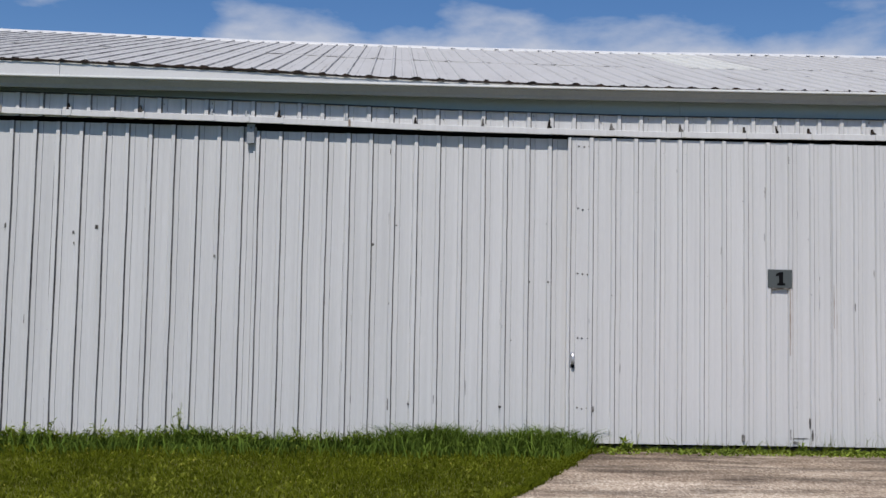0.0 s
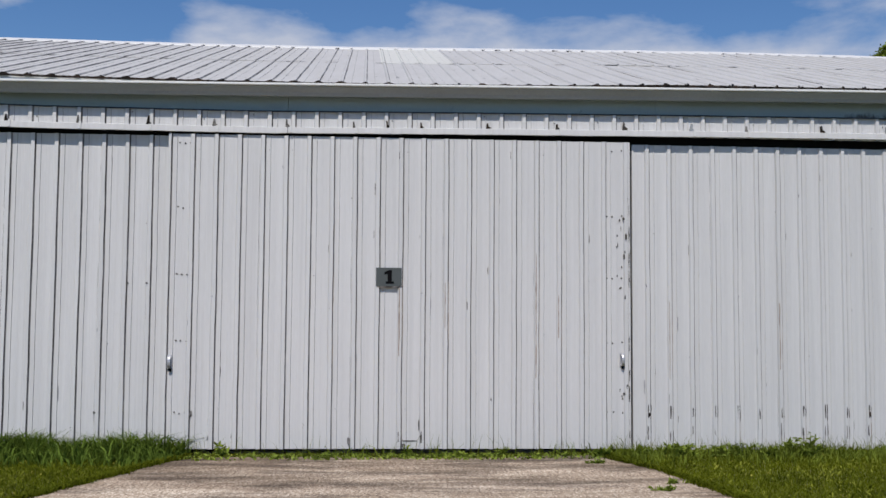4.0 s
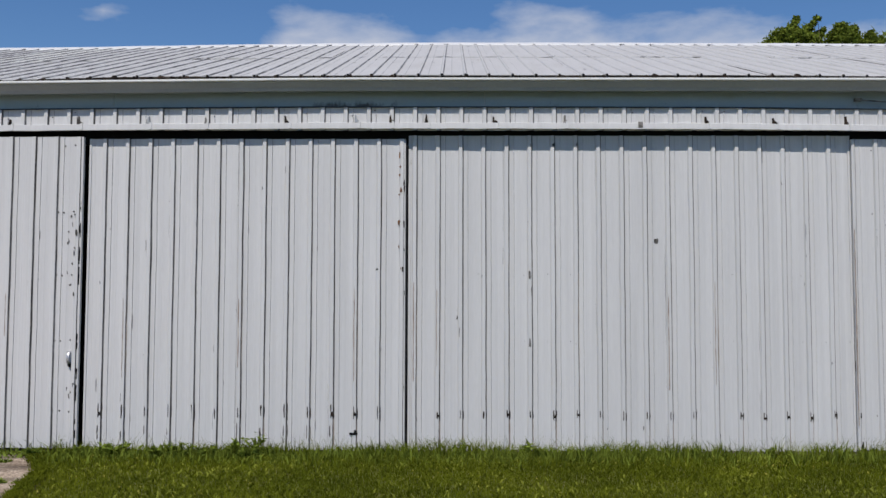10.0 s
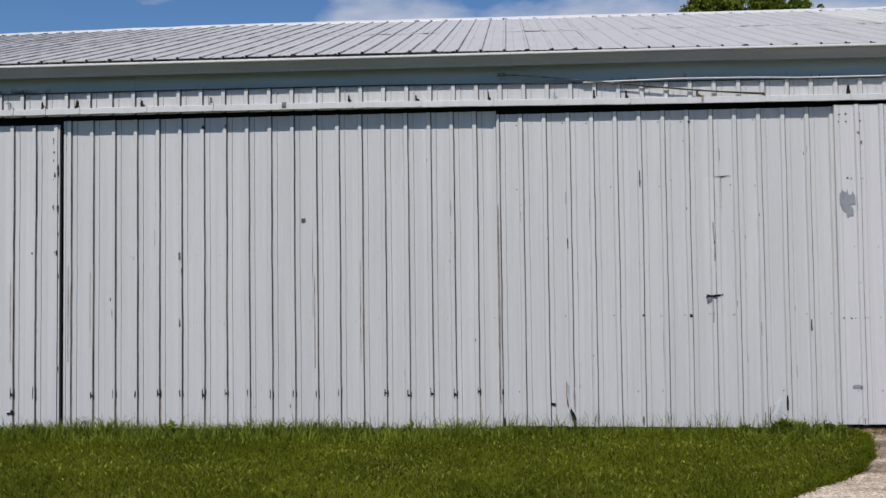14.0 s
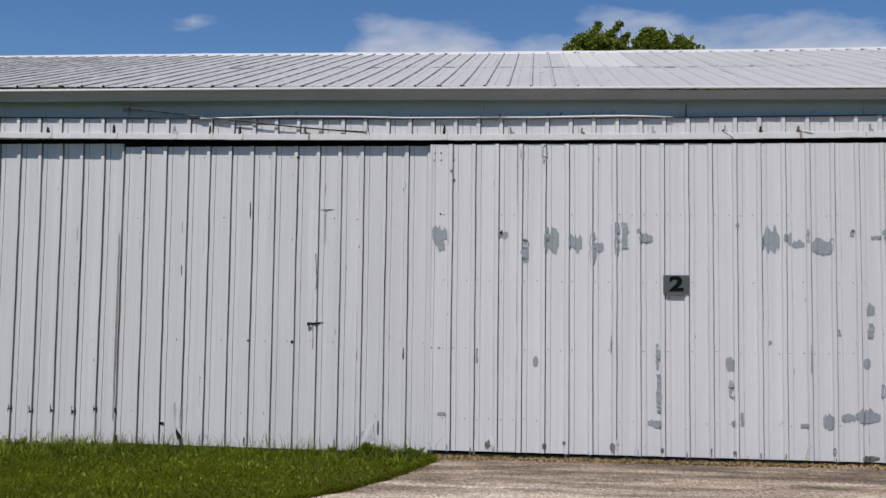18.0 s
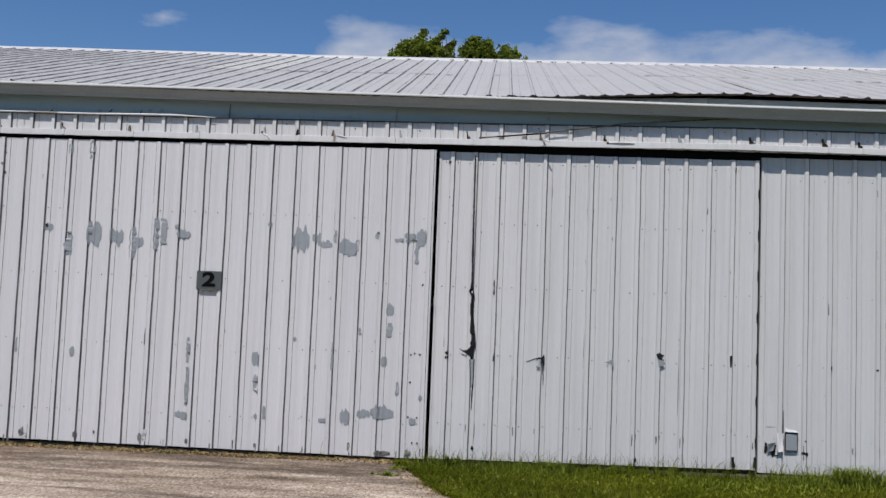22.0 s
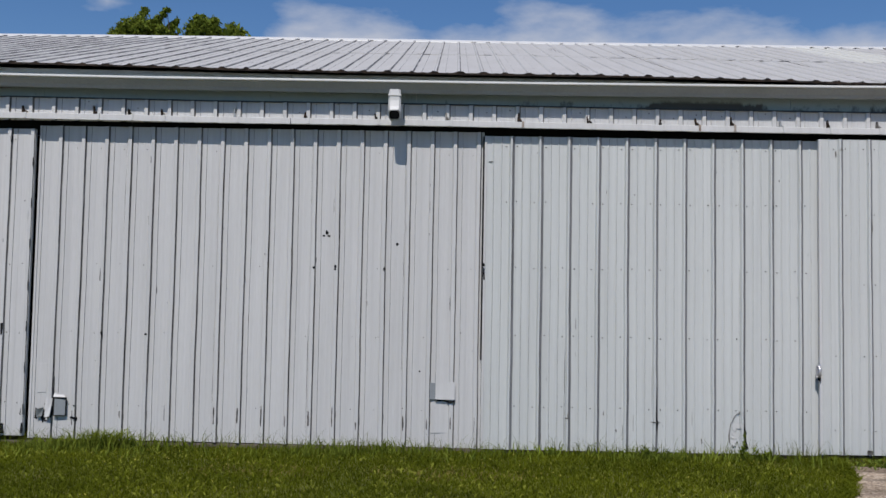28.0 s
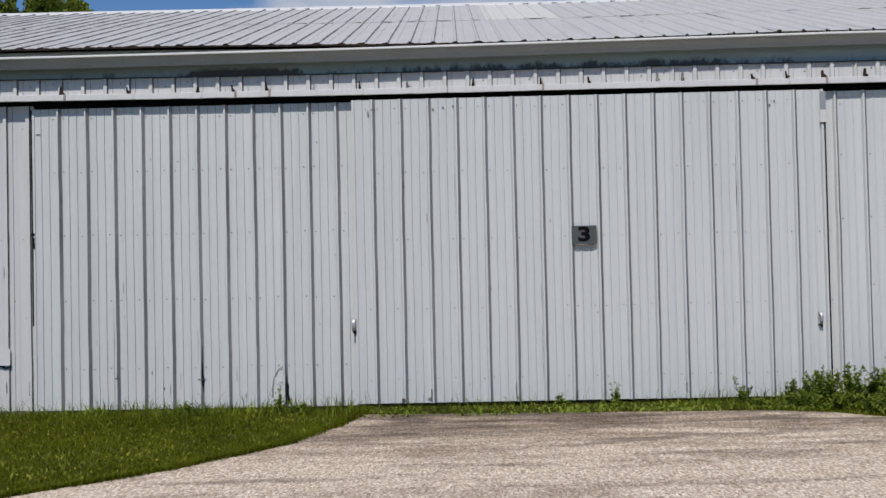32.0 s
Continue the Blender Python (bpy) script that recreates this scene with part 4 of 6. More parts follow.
blots("D2", "peeled_patch", GALV, [(20.62, 1.43, 0.067, 0.134), (20.62, 1.24, 0.055, 0.133), (20.58, 0.93, 0.055, 0.088), (20.72, 0.68, 0.033, 0.109), (20.33, 1.22, 0.028, 0.067), (20.07, 1.05, 0.022, 0.089), (20.07, 0.91, 0.028, 0.144), (20.22, 0.39, 0.089, 0.142), (20.40, 0.42, 0.110, 0.076), (20.58, 0.44, 0.198, 0.131), (20.00, 0.34, 0.067, 0.044), (20.88, 0.37, 0.055, 0.065), (18.60, 0.33, 0.113, 0.077), (18.63, 0.97, 0.034, 0.224), (18.64, 0.62, 0.045, 0.332)], PEELED)
blots("D2", "peeled_patch", GALV, [(19.31, 0.91, 0.068, 0.134), (19.32, 0.68, 0.045, 0.144), (19.42, 0.39, 0.045, 0.110), (19.34, 0.35, 0.034, 0.055), (17.46, 0.91, 0.045, 0.090), (16.55, 0.38, 0.078, 0.033), (16.89, 0.95, 0.023, 0.134), (17.32, 2.94, 0.035, 0.081), (17.54, 2.94, 0.046, 0.173), (19.39, 2.24, 0.034, 0.057), (20.95, 0.60, 0.033, 0.044), (19.69, 1.12, 0.028, 0.033), (17.14, 2.14, 0.080, 0.080)], PEELED)
blots("D2", "dark_chip", DIRT, [(17.12, 2.16, 0.03, 0.05), (20.47, 2.19, 0.03, 0.03), (20.82, 2.13, 0.08, 0.02), (17.0, 0.1, 0.05, 0.09), (18.2, 0.1, 0.05, 0.08), (17.55, 0.09, 0.04, 0.07), (18.67, 0.08, 0.03, 0.06), (19.35, 0.07, 0.03, 0.06), (20.27, 0.1, 0.03, 0.08), (20.6, 0.05, 0.16, 0.05), (20.85, 0.06, 0.06, 0.07), (17.74, 0.13, 0.03, 0.05), (16.62, 2.77, 0.025, 0.03), (16.65, 2.68, 0.02, 0.03)])


def tear(key, name, mat, points, label=""):
    """A flat scrap or hole with straight torn sides."""
    low, high = min(p[0] for p in points), max(p[0] for p in points)
    y = min(skin(key, low + (high - low) * k / 12) for k in range(13)) - 0.0045
    part(name, mesh(name, [(x, y, z) for x, z in points], [tuple(range(len(points)))[::-1]], mat), DOORS[key], label)


def ragged(key, name, mat, spine, label="", jag=0.35, lift=0.005):
    """A torn opening along a line of (x, z, width): its sides step in and out."""
    rng = random.Random(int(spine[0][0] * 1000) + len(spine))
    rows = []
    for (xa, za, wa), (xb, zb, wb) in zip(spine, spine[1:]):
        n = max(1, int(math.hypot(xb - xa, zb - za) / 0.025))
        rows += [(xa + (xb - xa) * k / n, za + (zb - za) * k / n, wa + (wb - wa) * k / n, xb - xa, zb - za) for k in range(n)]
    rows.append((*spine[-1], rows[-1][3], rows[-1][4]))
    verts = []
    for x, z, w, dx, dz in rows:
        size = math.hypot(dx, dz)
        nx, nz = -dz / size, dx / size
        for side in (-1, 1):
            r = 0.5 * w * (1 + rng.uniform(-jag, jag))
            verts.append((x + side * nx * r, skin(key, x + side * nx * r) - lift, z + side * nz * r))
    faces = [(2 * i, 2 * i + 1, 2 * i + 3, 2 * i + 2) for i in range(len(rows) - 1)]
    part(name, mesh(name, verts, faces, mat), DOORS[key], label)


def curl(key, name, y, mat, corners, out, label="", hinge="top"):
    """A bent scrap of sheet between four corners (x, z), top edge first, which bends outwards away from its hinged side."""
    (ax, az), (bx, bz), (cx, cz), (dx, dz) = corners
    n, verts = 6, []
    for back in (0, 0.0016):
        for j in range(n + 1):
            v = j / n
            for i in range(n + 1):
                u = i / n
                x = (1 - v) * ((1 - u) * ax + u * bx) + v * ((1 - u) * dx + u * cx)
                z = (1 - v) * ((1 - u) * az + u * bz) + v * ((1 - u) * dz + u * cz)
                free = {"top": v, "bottom": 1 - v, "left": u, "right": 1 - u}[hinge]
                verts.append((x, y + back - out * free ** 1.7 - 0.1 * out * math.sin(5 * u + 4 * v + ax), z))
    m = (n + 1) ** 2
    faces = [(j * (n + 1) + i, (j + 1) * (n + 1) + i, (j + 1) * (n + 1) + i + 1, j * (n + 1) + i + 1) for j in range(n) for i in range(n)]
    faces += [tuple(m + k for k in f[::-1]) for f in faces]
    rim = list(range(n + 1)) + [j * (n + 1) + n for j in range(1, n + 1)] + [n * (n + 1) + i for i in range(n - 1, -1, -1)] + [j * (n + 1) for j in range(n - 1, 0, -1)]
    faces += [(rim[k], rim[(k + 1) % len(rim)], m + rim[(k + 1) % len(rim)], m + rim[k]) for k in range(len(rim))]
    part(name, mesh(name, verts, faces, mat), DOORS[key], label)


blots("P3", "torn_hole", DARK, [(21.63, 1.70, 0.016, 0.145), (23.97, 0.11, 0.044, 0.1), (24.17, 0.12, 0.028, 0.1), (23.04, 0.09, 0.027, 0.05), (21.47, 0.13, 0.026, 0.043), (21.15, 2.93, 0.025, 0.03), (23.95, 2.93, 0.02, 0.06)], "", 0.4)
HOLE, FLAP = "dark torn hole", "bent flap of torn metal"
ragged("P3", "torn_seam", DARK, [(21.4, 3.0, 0.012), (21.402, 2.7, 0.014), (21.405, 2.3, 0.015), (21.41, 1.9, 0.018), (21.413, 1.72, 0.02), (21.408, 1.66, 0.042), (21.425, 1.6, 0.03), (21.42, 1.5, 0.036), (21.428, 1.4, 0.028), (21.43, 1.28, 0.042), (21.446, 1.2, 0.03), (21.44, 1.12, 0.05), (21.43, 1.06, 0.06), (21.44, 0.99, 0.03)], "dark tear along a seam", 0.35, 0.014)
tear("P3", "torn_hole", DARK, [(21.304, 1.095), (21.35, 1.074), (21.385, 1.078), (21.405, 1.1), (21.42, 1.02), (21.385, 1.042), (21.345, 1.06)], HOLE)
ragged("P3", "torn_seam", DARK, [(21.418, 0.99, 0.012), (21.425, 0.85, 0.008), (21.43, 0.72, 0.006)], "dark tear along a seam")
ragged("P3", "torn_seam", DARK, [(21.457, 0.99, 0.014), (21.456, 0.8, 0.01), (21.45, 0.64, 0.012), (21.448, 0.5, 0.006)], "dark tear along a seam")
tear("P3", "bent_flap", GALV, [(21.424, 0.99), (21.454, 0.99), (21.454, 0.75), (21.445, 0.73), (21.433, 0.76)], FLAP)
blots("P3", "torn_hole", DARK, [(21.19, 1.045, 0.034, 0.042), (21.184, 1.0, 0.024, 0.03), (21.2, 1.01, 0.01, 0.05), (21.647, 1.005, 0.016, 0.05), (21.65, 1.05, 0.01, 0.03)], HOLE)
tear("P3", "torn_hole", DARK, [(22.06, 1.026), (22.121, 1.039), (22.142, 1.07), (22.142, 0.945), (22.127, 0.96), (22.118, 1.0), (22.09, 0.98), (22.07, 1.005)], HOLE)
ragged("P3", "torn_seam", DARK, [(21.967, 0.987, 0.005), (22.048, 1.016, 0.008), (22.12, 1.04, 0.01)], "dark torn edge")
ragged("P3", "torn_seam", DARK, [(22.13, 0.96, 0.012), (22.136, 0.86, 0.008), (22.138, 0.75, 0.004)], "dark torn edge")
curl("P3", "bent_flap", Y_PANEL - 0.027, GALV, [(22.055, 1.012), (22.11, 1.02), (22.1, 0.94), (22.068, 0.95)], 0.02, FLAP)
tear("P3", "bent_flap", GALV, [(22.722, 1.012), (22.77, 1.03), (22.81, 1.053), (22.812, 0.964), (22.79, 0.985), (22.777, 1.002)], FLAP)
tear("P3", "torn_hole", DARK, [(23.22, 1.11), (23.248, 1.127), (23.296, 1.101), (23.269, 1.056), (23.237, 1.067)], HOLE)
tear("P3", "bent_flap", GALV, [(23.237, 1.061), (23.28, 1.056), (23.307, 1.013), (23.28, 1.0), (23.247, 0.99)], FLAP)
tear("P3", "torn_hole", DARK, [(23.922, 1.119), (23.948, 1.13), (23.942, 1.016), (23.926, 1.015)], HOLE)
blots("F2", "torn_hole", DARK, [(27.07, 2.06, 0.028, 0.045), (27.04, 2.03, 0.028, 0.023), (27.09, 2.03, 0.028, 0.023), (27.76, 1.96, 0.027, 0.034), (28.00, 0.73, 0.016, 0.022), (24.90, 1.04, 0.02, 0.045), (25.33, 1.04, 0.023, 0.028), (26.95, 1.72, 0.022, 0.028), (27.16, 1.72, 0.025, 0.056), (27.64, 1.71, 0.022, 0.034)])
blots("P4", "dark_chip", DARK, [(28.6, 1.77, 0.03, 0.05), (28.61, 1.68, 0.018, 0.11), (28.66, 2.78, 0.05, 0.009)])
ragged("P4", "torn_seam", DARK, [(30.29, 0.62, 0.004), (30.287, 0.45, 0.009), (30.286, 0.34, 0.02), (30.29, 0.28, 0.032), (30.292, 0.22, 0.014), (30.292, 0.16, 0.004)], "dark tear beside a rib", 0.3)
ragged("P4", "torn_seam", DARK, [(31.115, 0.4, 0.012), (31.12, 0.32, 0.02), (31.135, 0.2, 0.028), (31.145, 0.1, 0.022), (31.155, 0.04, 0.03)], "dark tear at the leaf's foot", 0.3)
ragged("P4", "torn_seam", GRIME_SHADE, [(31.09, 0.4, 0.012), (31.05, 0.37, 0.008), (31.0, 0.28, 0.009), (30.985, 0.17, 0.012), (30.99, 0.1, 0.006)], "scored outline of a cut piece", 0.5)
blots("P4", "rust_mark", DIRT, [(30.28, 0.285, 0.09, 0.014), (29.43, 0.31, 0.05, 0.012), (29.435, 0.34, 0.012, 0.06)], "", 0.5)
blots("P4", "rust_mark", DIRT, [(29.9, 0.2, 0.012, 0.03), (29.78, 0.36, 0.012, 0.04), (30.72, 0.11, 0.01, 0.05)], "", 0.5)
blots("P4", "crumpled_flap", TRIM, [(31.03, 0.18, 0.06, 0.22), (31.06, 0.26, 0.09, 0.07)], "crumpled pale flap of sheet", 0.5)
blots("P4", "torn_hole", DARK, [(31.125, 0.13, 0.016, 0.2)], "", 0.4)
blots("D3", "dark_chip", DIRT, [(32.3, 0.04, 0.04, 0.05), (32.58, 0.09, 0.016, 0.12), (33.42, 0.14, 0.012, 0.14), (32.56, 0.05, 0.04, 0.03), (33.43, 0.05, 0.03, 0.04), (35.1, 0.12, 0.012, 0.1)], "", 0.5)
blots("D3", "dark_chip", DIRT, [(32.75, 2.95, 0.02, 0.03), (32.65, 2.93, 0.02, 0.03), (32.85, 2.96, 0.02, 0.02), (36.0, 2.9, 0.02, 0.03), (36.05, 2.94, 0.02, 0.02), (35.97, 2.96, 0.02, 0.02), (32.0, 2.9, 0.016, 0.06), (32.05, 2.94, 0.05, 0.012)], "", 0.5)
part("bare_strip", mesh("bare_strip", *box_data((36.497, -0.032, 2.842), (36.55, -0.02, 3.02), 0.003), GALV), DOORS["D3"], "bare grey strip at the door's top")
part("guide_plate", mesh("guide_plate", *box_data((36.49, -0.031, 2.713), (36.546, -0.02, 2.84), 0.003), TRIM), DOORS["D3"], "white guide plate under the bare strip")
part("plate_edge", mesh("plate_edge", *box_data((36.486, -0.033, 2.703), (36.548, -0.02, 2.711), 0.001), SOCKET), DOORS["D3"], "dark lower edge of the plate")
blots("P2", "torn_hole", DARK, [(13.72, 0.23, 0.049, 0.033), (15.04, 1.06, 0.027, 0.043), (14.58, 2.38, 0.014, 0.166), (14.59, 1.07, 0.022, 0.027), (15.06, 2.92, 0.027, 0.033), (15.92, 0.23, 0.02, 0.137), (16.16, 0.96, 0.016, 0.107), (13.24, 0.35, 0.02, 0.05), (13.25, 0.06, 0.03, 0.08)])
blots("P2", "rust_streak", STREAK, [(15.25, 1.10, 0.014, 0.22), (13.92, 0.24, 0.018, 0.3), (13.215, 1.2, 0.012, 1.9)], "", 0.3)
blots("F1", "dark_chip", DIRT, [(11.30, 2.035, 0.044, 0.06), (10.06, 1.70, 0.024, 0.075), (10.06, 1.04, 0.024, 0.078), (10.08, 2.98, 0.03, 0.04), (10.3, 2.98, 0.03, 0.04), (10.53, 2.98, 0.02, 0.04)])
blots("P1", "dark_chip", DARK, [(8.35, 0.16, 0.084, 0.032), (8.37, 0.18, 0.03, 0.04), (8.57, 1.75, 0.02, 0.022), (8.83, 2.6, 0.016, 0.06), (8.83, 2.2, 0.016, 0.05), (8.82, 1.75, 0.016, 0.05)])
blots("F0", "dark_chip", DIRT, [(-3.45, 2.05, 0.032, 0.066), (-3.67, 1.99, 0.021, 0.039), (-3.66, 1.89, 0.016, 0.028), (-4.32, 2.04, 0.025, 0.055), (-2.30, 1.79, 0.022, 0.028)])
blots("P0", "dark_chip", DIRT, [(-0.76, 1.94, 0.028, 0.034), (-0.53, 2.13, 0.017, 0.023), (0.52, 0.37, 0.028, 0.033), (-0.38, 0.38, 0.017, 0.033), (0.98, 1.6, 0.02, 0.02), (0.8, 1.6, 0.014, 0.02)])
blots("D1", "crumpled_flap", TRIM, [(1.6, 0.24, 0.05, 0.2), (1.55, 0.15, 0.09, 0.08)], "pale peeling paint", 0.5)
blots("D1", "dark_chip", DIRT, [(3.5, 0.1, 0.17, 0.014), (3.45, 0.06, 0.05, 0.03), (2.93, 0.1, 0.03, 0.07), (1.38, 0.1, 0.03, 0.02), (1.43, 0.36, 0.03, 0.05), (3.6, 0.25, 0.016, 0.1), (3.62, 0.12, 0.02, 0.08), (5.62, 1.9, 0.02, 0.05), (5.64, 2.1, 0.02, 0.06), (5.63, 1.5, 0.016, 0.04), (5.6, 1.8, 0.014, 0.03), (4.3, 0.5, 0.012, 0.03)])


rng = random.Random(44)
# dark slices on the trim that thicken the shaded gap beside the door
blots("D1", "dark_chip", DARK, [(5.676 + rng.uniform(-0.006, 0.006), 0.15 + 0.2 * i + rng.uniform(-0.08, 0.08), rng.uniform(0.01, 0.022), rng.uniform(0.05, 0.2)) for i in range(14)], "", 0.5)
blots("D1", "rust_mark", DIRT, [(5.6 + rng.uniform(-0.05, 0.05), rng.choice((0.6, 1.1, 1.5, 1.7, 1.9, 2.1, 2.3, 2.6)) + rng.uniform(-0.1, 0.1), rng.uniform(0.01, 0.02), rng.uniform(0.015, 0.05)) for i in range(16)], "", 0.5)
# dark slices drawn for the shaded gap at this leaf's end
blots("P1", "dark_chip", DARK, [(8.836 + rng.uniform(-0.006, 0.004), 0.2 + 0.2 * i + rng.uniform(-0.08, 0.08), rng.uniform(0.008, 0.018), rng.uniform(0.03, 0.07)) for i in (2, 7, 9, 10, 12)], "", 0.5)
blots("P1", "rust_mark", RUST, [(8.79 + rng.uniform(-0.02, 0.02), rng.uniform(1.6, 2.95), rng.uniform(0.01, 0.018), rng.uniform(0.02, 0.07)) for i in range(10)], "", 0.5)
# thin black boxes draw the shadow line along three leaf edges
box("edge_seal", (8.846, Y_PANEL - 0.002, 0.03), (8.862, Y_FIXED - 0.026, 3.03), DARK, DOORS["P1"], 0, "dark strip that stands for the shaded gap at the leaf's edge")
box("edge_seal", (28.583, Y_PANEL - 0.002, 0.85), (28.599, Y_FIXED - 0.026, 3.03), DARK, DOORS["P4"], 0, "dark strip that stands for the shaded gap at the leaf's edge")
box("edge_seal", (36.538, 0.0, 0.02), (36.554, Y_PANEL, 3.03), DARK, DOORS["D3"], 0, "dark strip that stands for the shaded gap at the leaf's edge")
blots("P3", "dark_chip", DARK, [(24.175, 0.3 + 0.4 * i, 0.012, 0.1) for i in range(7)], "", 0.5)


def foot_marks(key, y, z, tall, mat, seed, chance=1.0, shift=0.02):
    rng = random.Random(seed)
    for x in RIBS[key]:
        if rng.random() > chance:
            continue
        h = tall * rng.uniform(0.6, 1.25)
        slim = 0.8 if mat is STREAK else 1.1
        for dx, w, up in ((shift, 0.013 * slim, 0.0225), (0.05, 0.015 * slim, 0.003)):
            part("rust_mark", mesh("rust_mark", *blot(x + dx, z + rng.uniform(-0.03, 0.03), w * rng.uniform(0.7, 1.3), h, y - up, rng.random(), 12, 0.5), mat), DOORS[key])


def paired_ticks(key, y, z, tall, seed, chance=1.0, bridge=0.5, run=0.0):
    """Two short dark scrapes on either side of each rib's edge, where the girt behind has rusted through, and a thin run of rust below."""
    rng = random.Random(seed)
    for x in RIBS[key]:
        if rng.random() > chance:
            continue
        lift, h = rng.uniform(-0.012, 0.012), tall * rng.uniform(0.75, 1.2)
        pieces = [blot(x + 0.026 + rng.uniform(-0.003, 0.003), z + lift, rng.uniform(0.009, 0.015), h, y - 0.0235, rng.random(), 12, 0.45),
                  blot(x + 0.053, z + lift - 0.01, rng.uniform(0.01, 0.017), h * rng.uniform(0.8, 1.25), y - 0.004, rng.random(), 12, 0.45)]
        if rng.random() < bridge:
            pieces.append(blot(x + 0.036, z + lift - rng.uniform(0, 0.3) * h, 0.024, 0.35 * h, y - 0.0238, rng.random(), 8, 0.5))
        part("rust_mark", mesh("rust_mark", *merged(pieces), SOCKET), DOORS[key])
        if run and rng.random() < run:
            part("rust_streak", mesh("rust_streak", *blot(x + 0.052, (z - h / 2) / 2 + 0.02, rng.uniform(0.008, 0.014), z - h / 2 - 0.04, y - 0.0036, rng.random(), 12, 0.3), STREAK), DOORS[key])


paired_ticks("P1", Y_PANEL, 0.37, 0.12, 1, 1.0, 0.1, 0.2)
foot_marks("P1", Y_PANEL, 0.16, 0.13, DIRT, 21, 0.6)
paired_ticks("F1", Y_FIXED, 0.345, 0.085, 2, 0.95, 0.6, 0.65)
foot_marks("F1", Y_FIXED, 1.15, 1.0, STREAK, 3, 0.45)
foot_marks("P1", Y_PANEL, 1.1, 0.9, STREAK, 4, 0.14)
foot_marks("D1", 0.0, 1.3, 1.0, STREAK, 5, 0.25, 0.02)
foot_marks("D1", 0.0, 0.12, 0.1, DIRT, 6, 0.4, 0.02)
foot_marks("F2", Y_FIXED, 0.25, 0.16, DIRT, 7, 0.8)
foot_marks("P0", Y_PANEL, 0.4, 0.1, DIRT, 8, 0.25, 0.02)
foot_marks("P3", Y_PANEL, 0.3, 0.1, DIRT, 9, 0.4)
foot_marks("D2", 0.0, 0.05, 0.08, DIRT, 10, 0.75)
foot_marks("D3", 0.0, 0.06, 0.08, DIRT, 11, 0.5)
foot_marks("P2", Y_PANEL, 0.09, 0.1, DIRT, 12, 0.4)


def scuffs(key, y, z0, z1, count, seed):
    """Short dark scrapes and chips along the edges of the ribs."""
    rng = random.Random(seed)
    datas = []
    for i in range(count):
        x = rng.choice(RIBS[key]) + rng.choice((-0.006, 0.012, 0.046, 0.054, 0.1, 0.104)) + rng.uniform(-0.004, 0.004)
        up = 0.0225 if 0.008 < x - min(RIBS[key], key=lambda v: abs(v - x)) < 0.046 else 0.0035
        h = 0.012 + 0.16 * rng.random() ** 3
        datas.append(blot(x, rng.uniform(z0, z1), rng.uniform(0.004, 0.012), h, y - up, rng.random(), 8, 0.5))
    for mat, part_of, text in ((DIRT, datas[::2], "short dark scrapes along the ribs"), (FAINT_GRIME_SHADE, datas[1::2], "faint scrapes along the ribs")):
        tagged(part("scuffs", mesh("scuffs", *merged(part_of), mat), DOORS[key], text), kind="stuff")


for n, (key, count) in enumerate((("F0", 40), ("P0", 60), ("D1", 90), ("P1", 80), ("F1", 110), ("P2", 110), ("D2", 120), ("P3", 110), ("F2", 110), ("P4", 40), ("D3", 50))):
    row = [r for r in PLAN if r[0] == key][0]
    scuffs(key, row[6], 0.12, 2.9, int(count * 0.55), 600 + n)


def screws(key, y, rows, offsets, size=0.008, seed=0, chance=1.0, xs=None):
    rng = random.Random(seed)
    places = [(x + o + rng.uniform(-0.006, 0.006), z + rng.uniform(-0.008, 0.008)) for z in rows for x in (xs or RIBS[key]) for o in offsets if rng.random() < chance]
    tagged(part("screws", mesh("screws", *dots(places, y, size), DIRT), DOORS[key], "small dark screw heads"), kind="stuff")


screws("D1", -0.004, [2.96, 2.33, 1.69, 1.05, 0.37], [0.03, 0.11, 0.16, 0.21], 0.0093, 1, 0.95, [1.16])
screws("D1", -0.004, [2.96, 2.30, 1.69, 1.05, 0.37], [-0.21, -0.15, -0.06], 0.0093, 2, 0.95, [5.66])
screws("D1", -0.004, [2.9, 1.69, 0.4], [0.09], 0.0037, 3, 0.30)
screws("D2", -0.004, [2.34, 1.69, 1.02, 0.34], [-0.03, 0.075], 0.0056, 4, 0.60)
screws("D2", -0.004, [2.95, 2.36, 1.69, 1.02, 0.75, 0.4, 0.16], [-0.07, -0.16, -0.12], 0.0102, 5, 0.60, [21.0])
screws("D2", -0.004, [2.95, 2.88, 2.34, 1.02], [0.03, 0.1, 0.17, 0.22], 0.0102, 6, 0.80, [16.42])
screws("P3", Y_PANEL - 0.004, [2.93, 2.33, 1.70, 1.03, 0.36], [-0.03, 0.08], 0.0062, 7, 0.60)
screws("P2", Y_PANEL - 0.004, [2.93, 2.3, 1.07, 0.35], [-0.02], 0.0068, 8, 0.38)
screws("F2", Y_FIXED - 0.004, [2.85, 1.72, 1.05, 0.35], [-0.03], 0.0050, 9, 0.38)
screws("F1", Y_FIXED - 0.004, [1.7, 1.05], [-0.03], 0.0043, 10, 0.26)
screws("P4", Y_PANEL - 0.004, [2.93, 2.39, 1.75, 1.09, 0.41], [0.075, -0.03], 0.0068, 11, 0.75)
screws("D3", -0.004, [2.95, 2.31, 1.64, 0.95, 0.25], [0.075, -0.03], 0.0062, 12, 0.65)
screws("P5", Y_PANEL - 0.004, [2.9, 2.4, 1.76, 1.1], [0.075], 0.0068, 13, 0.68)


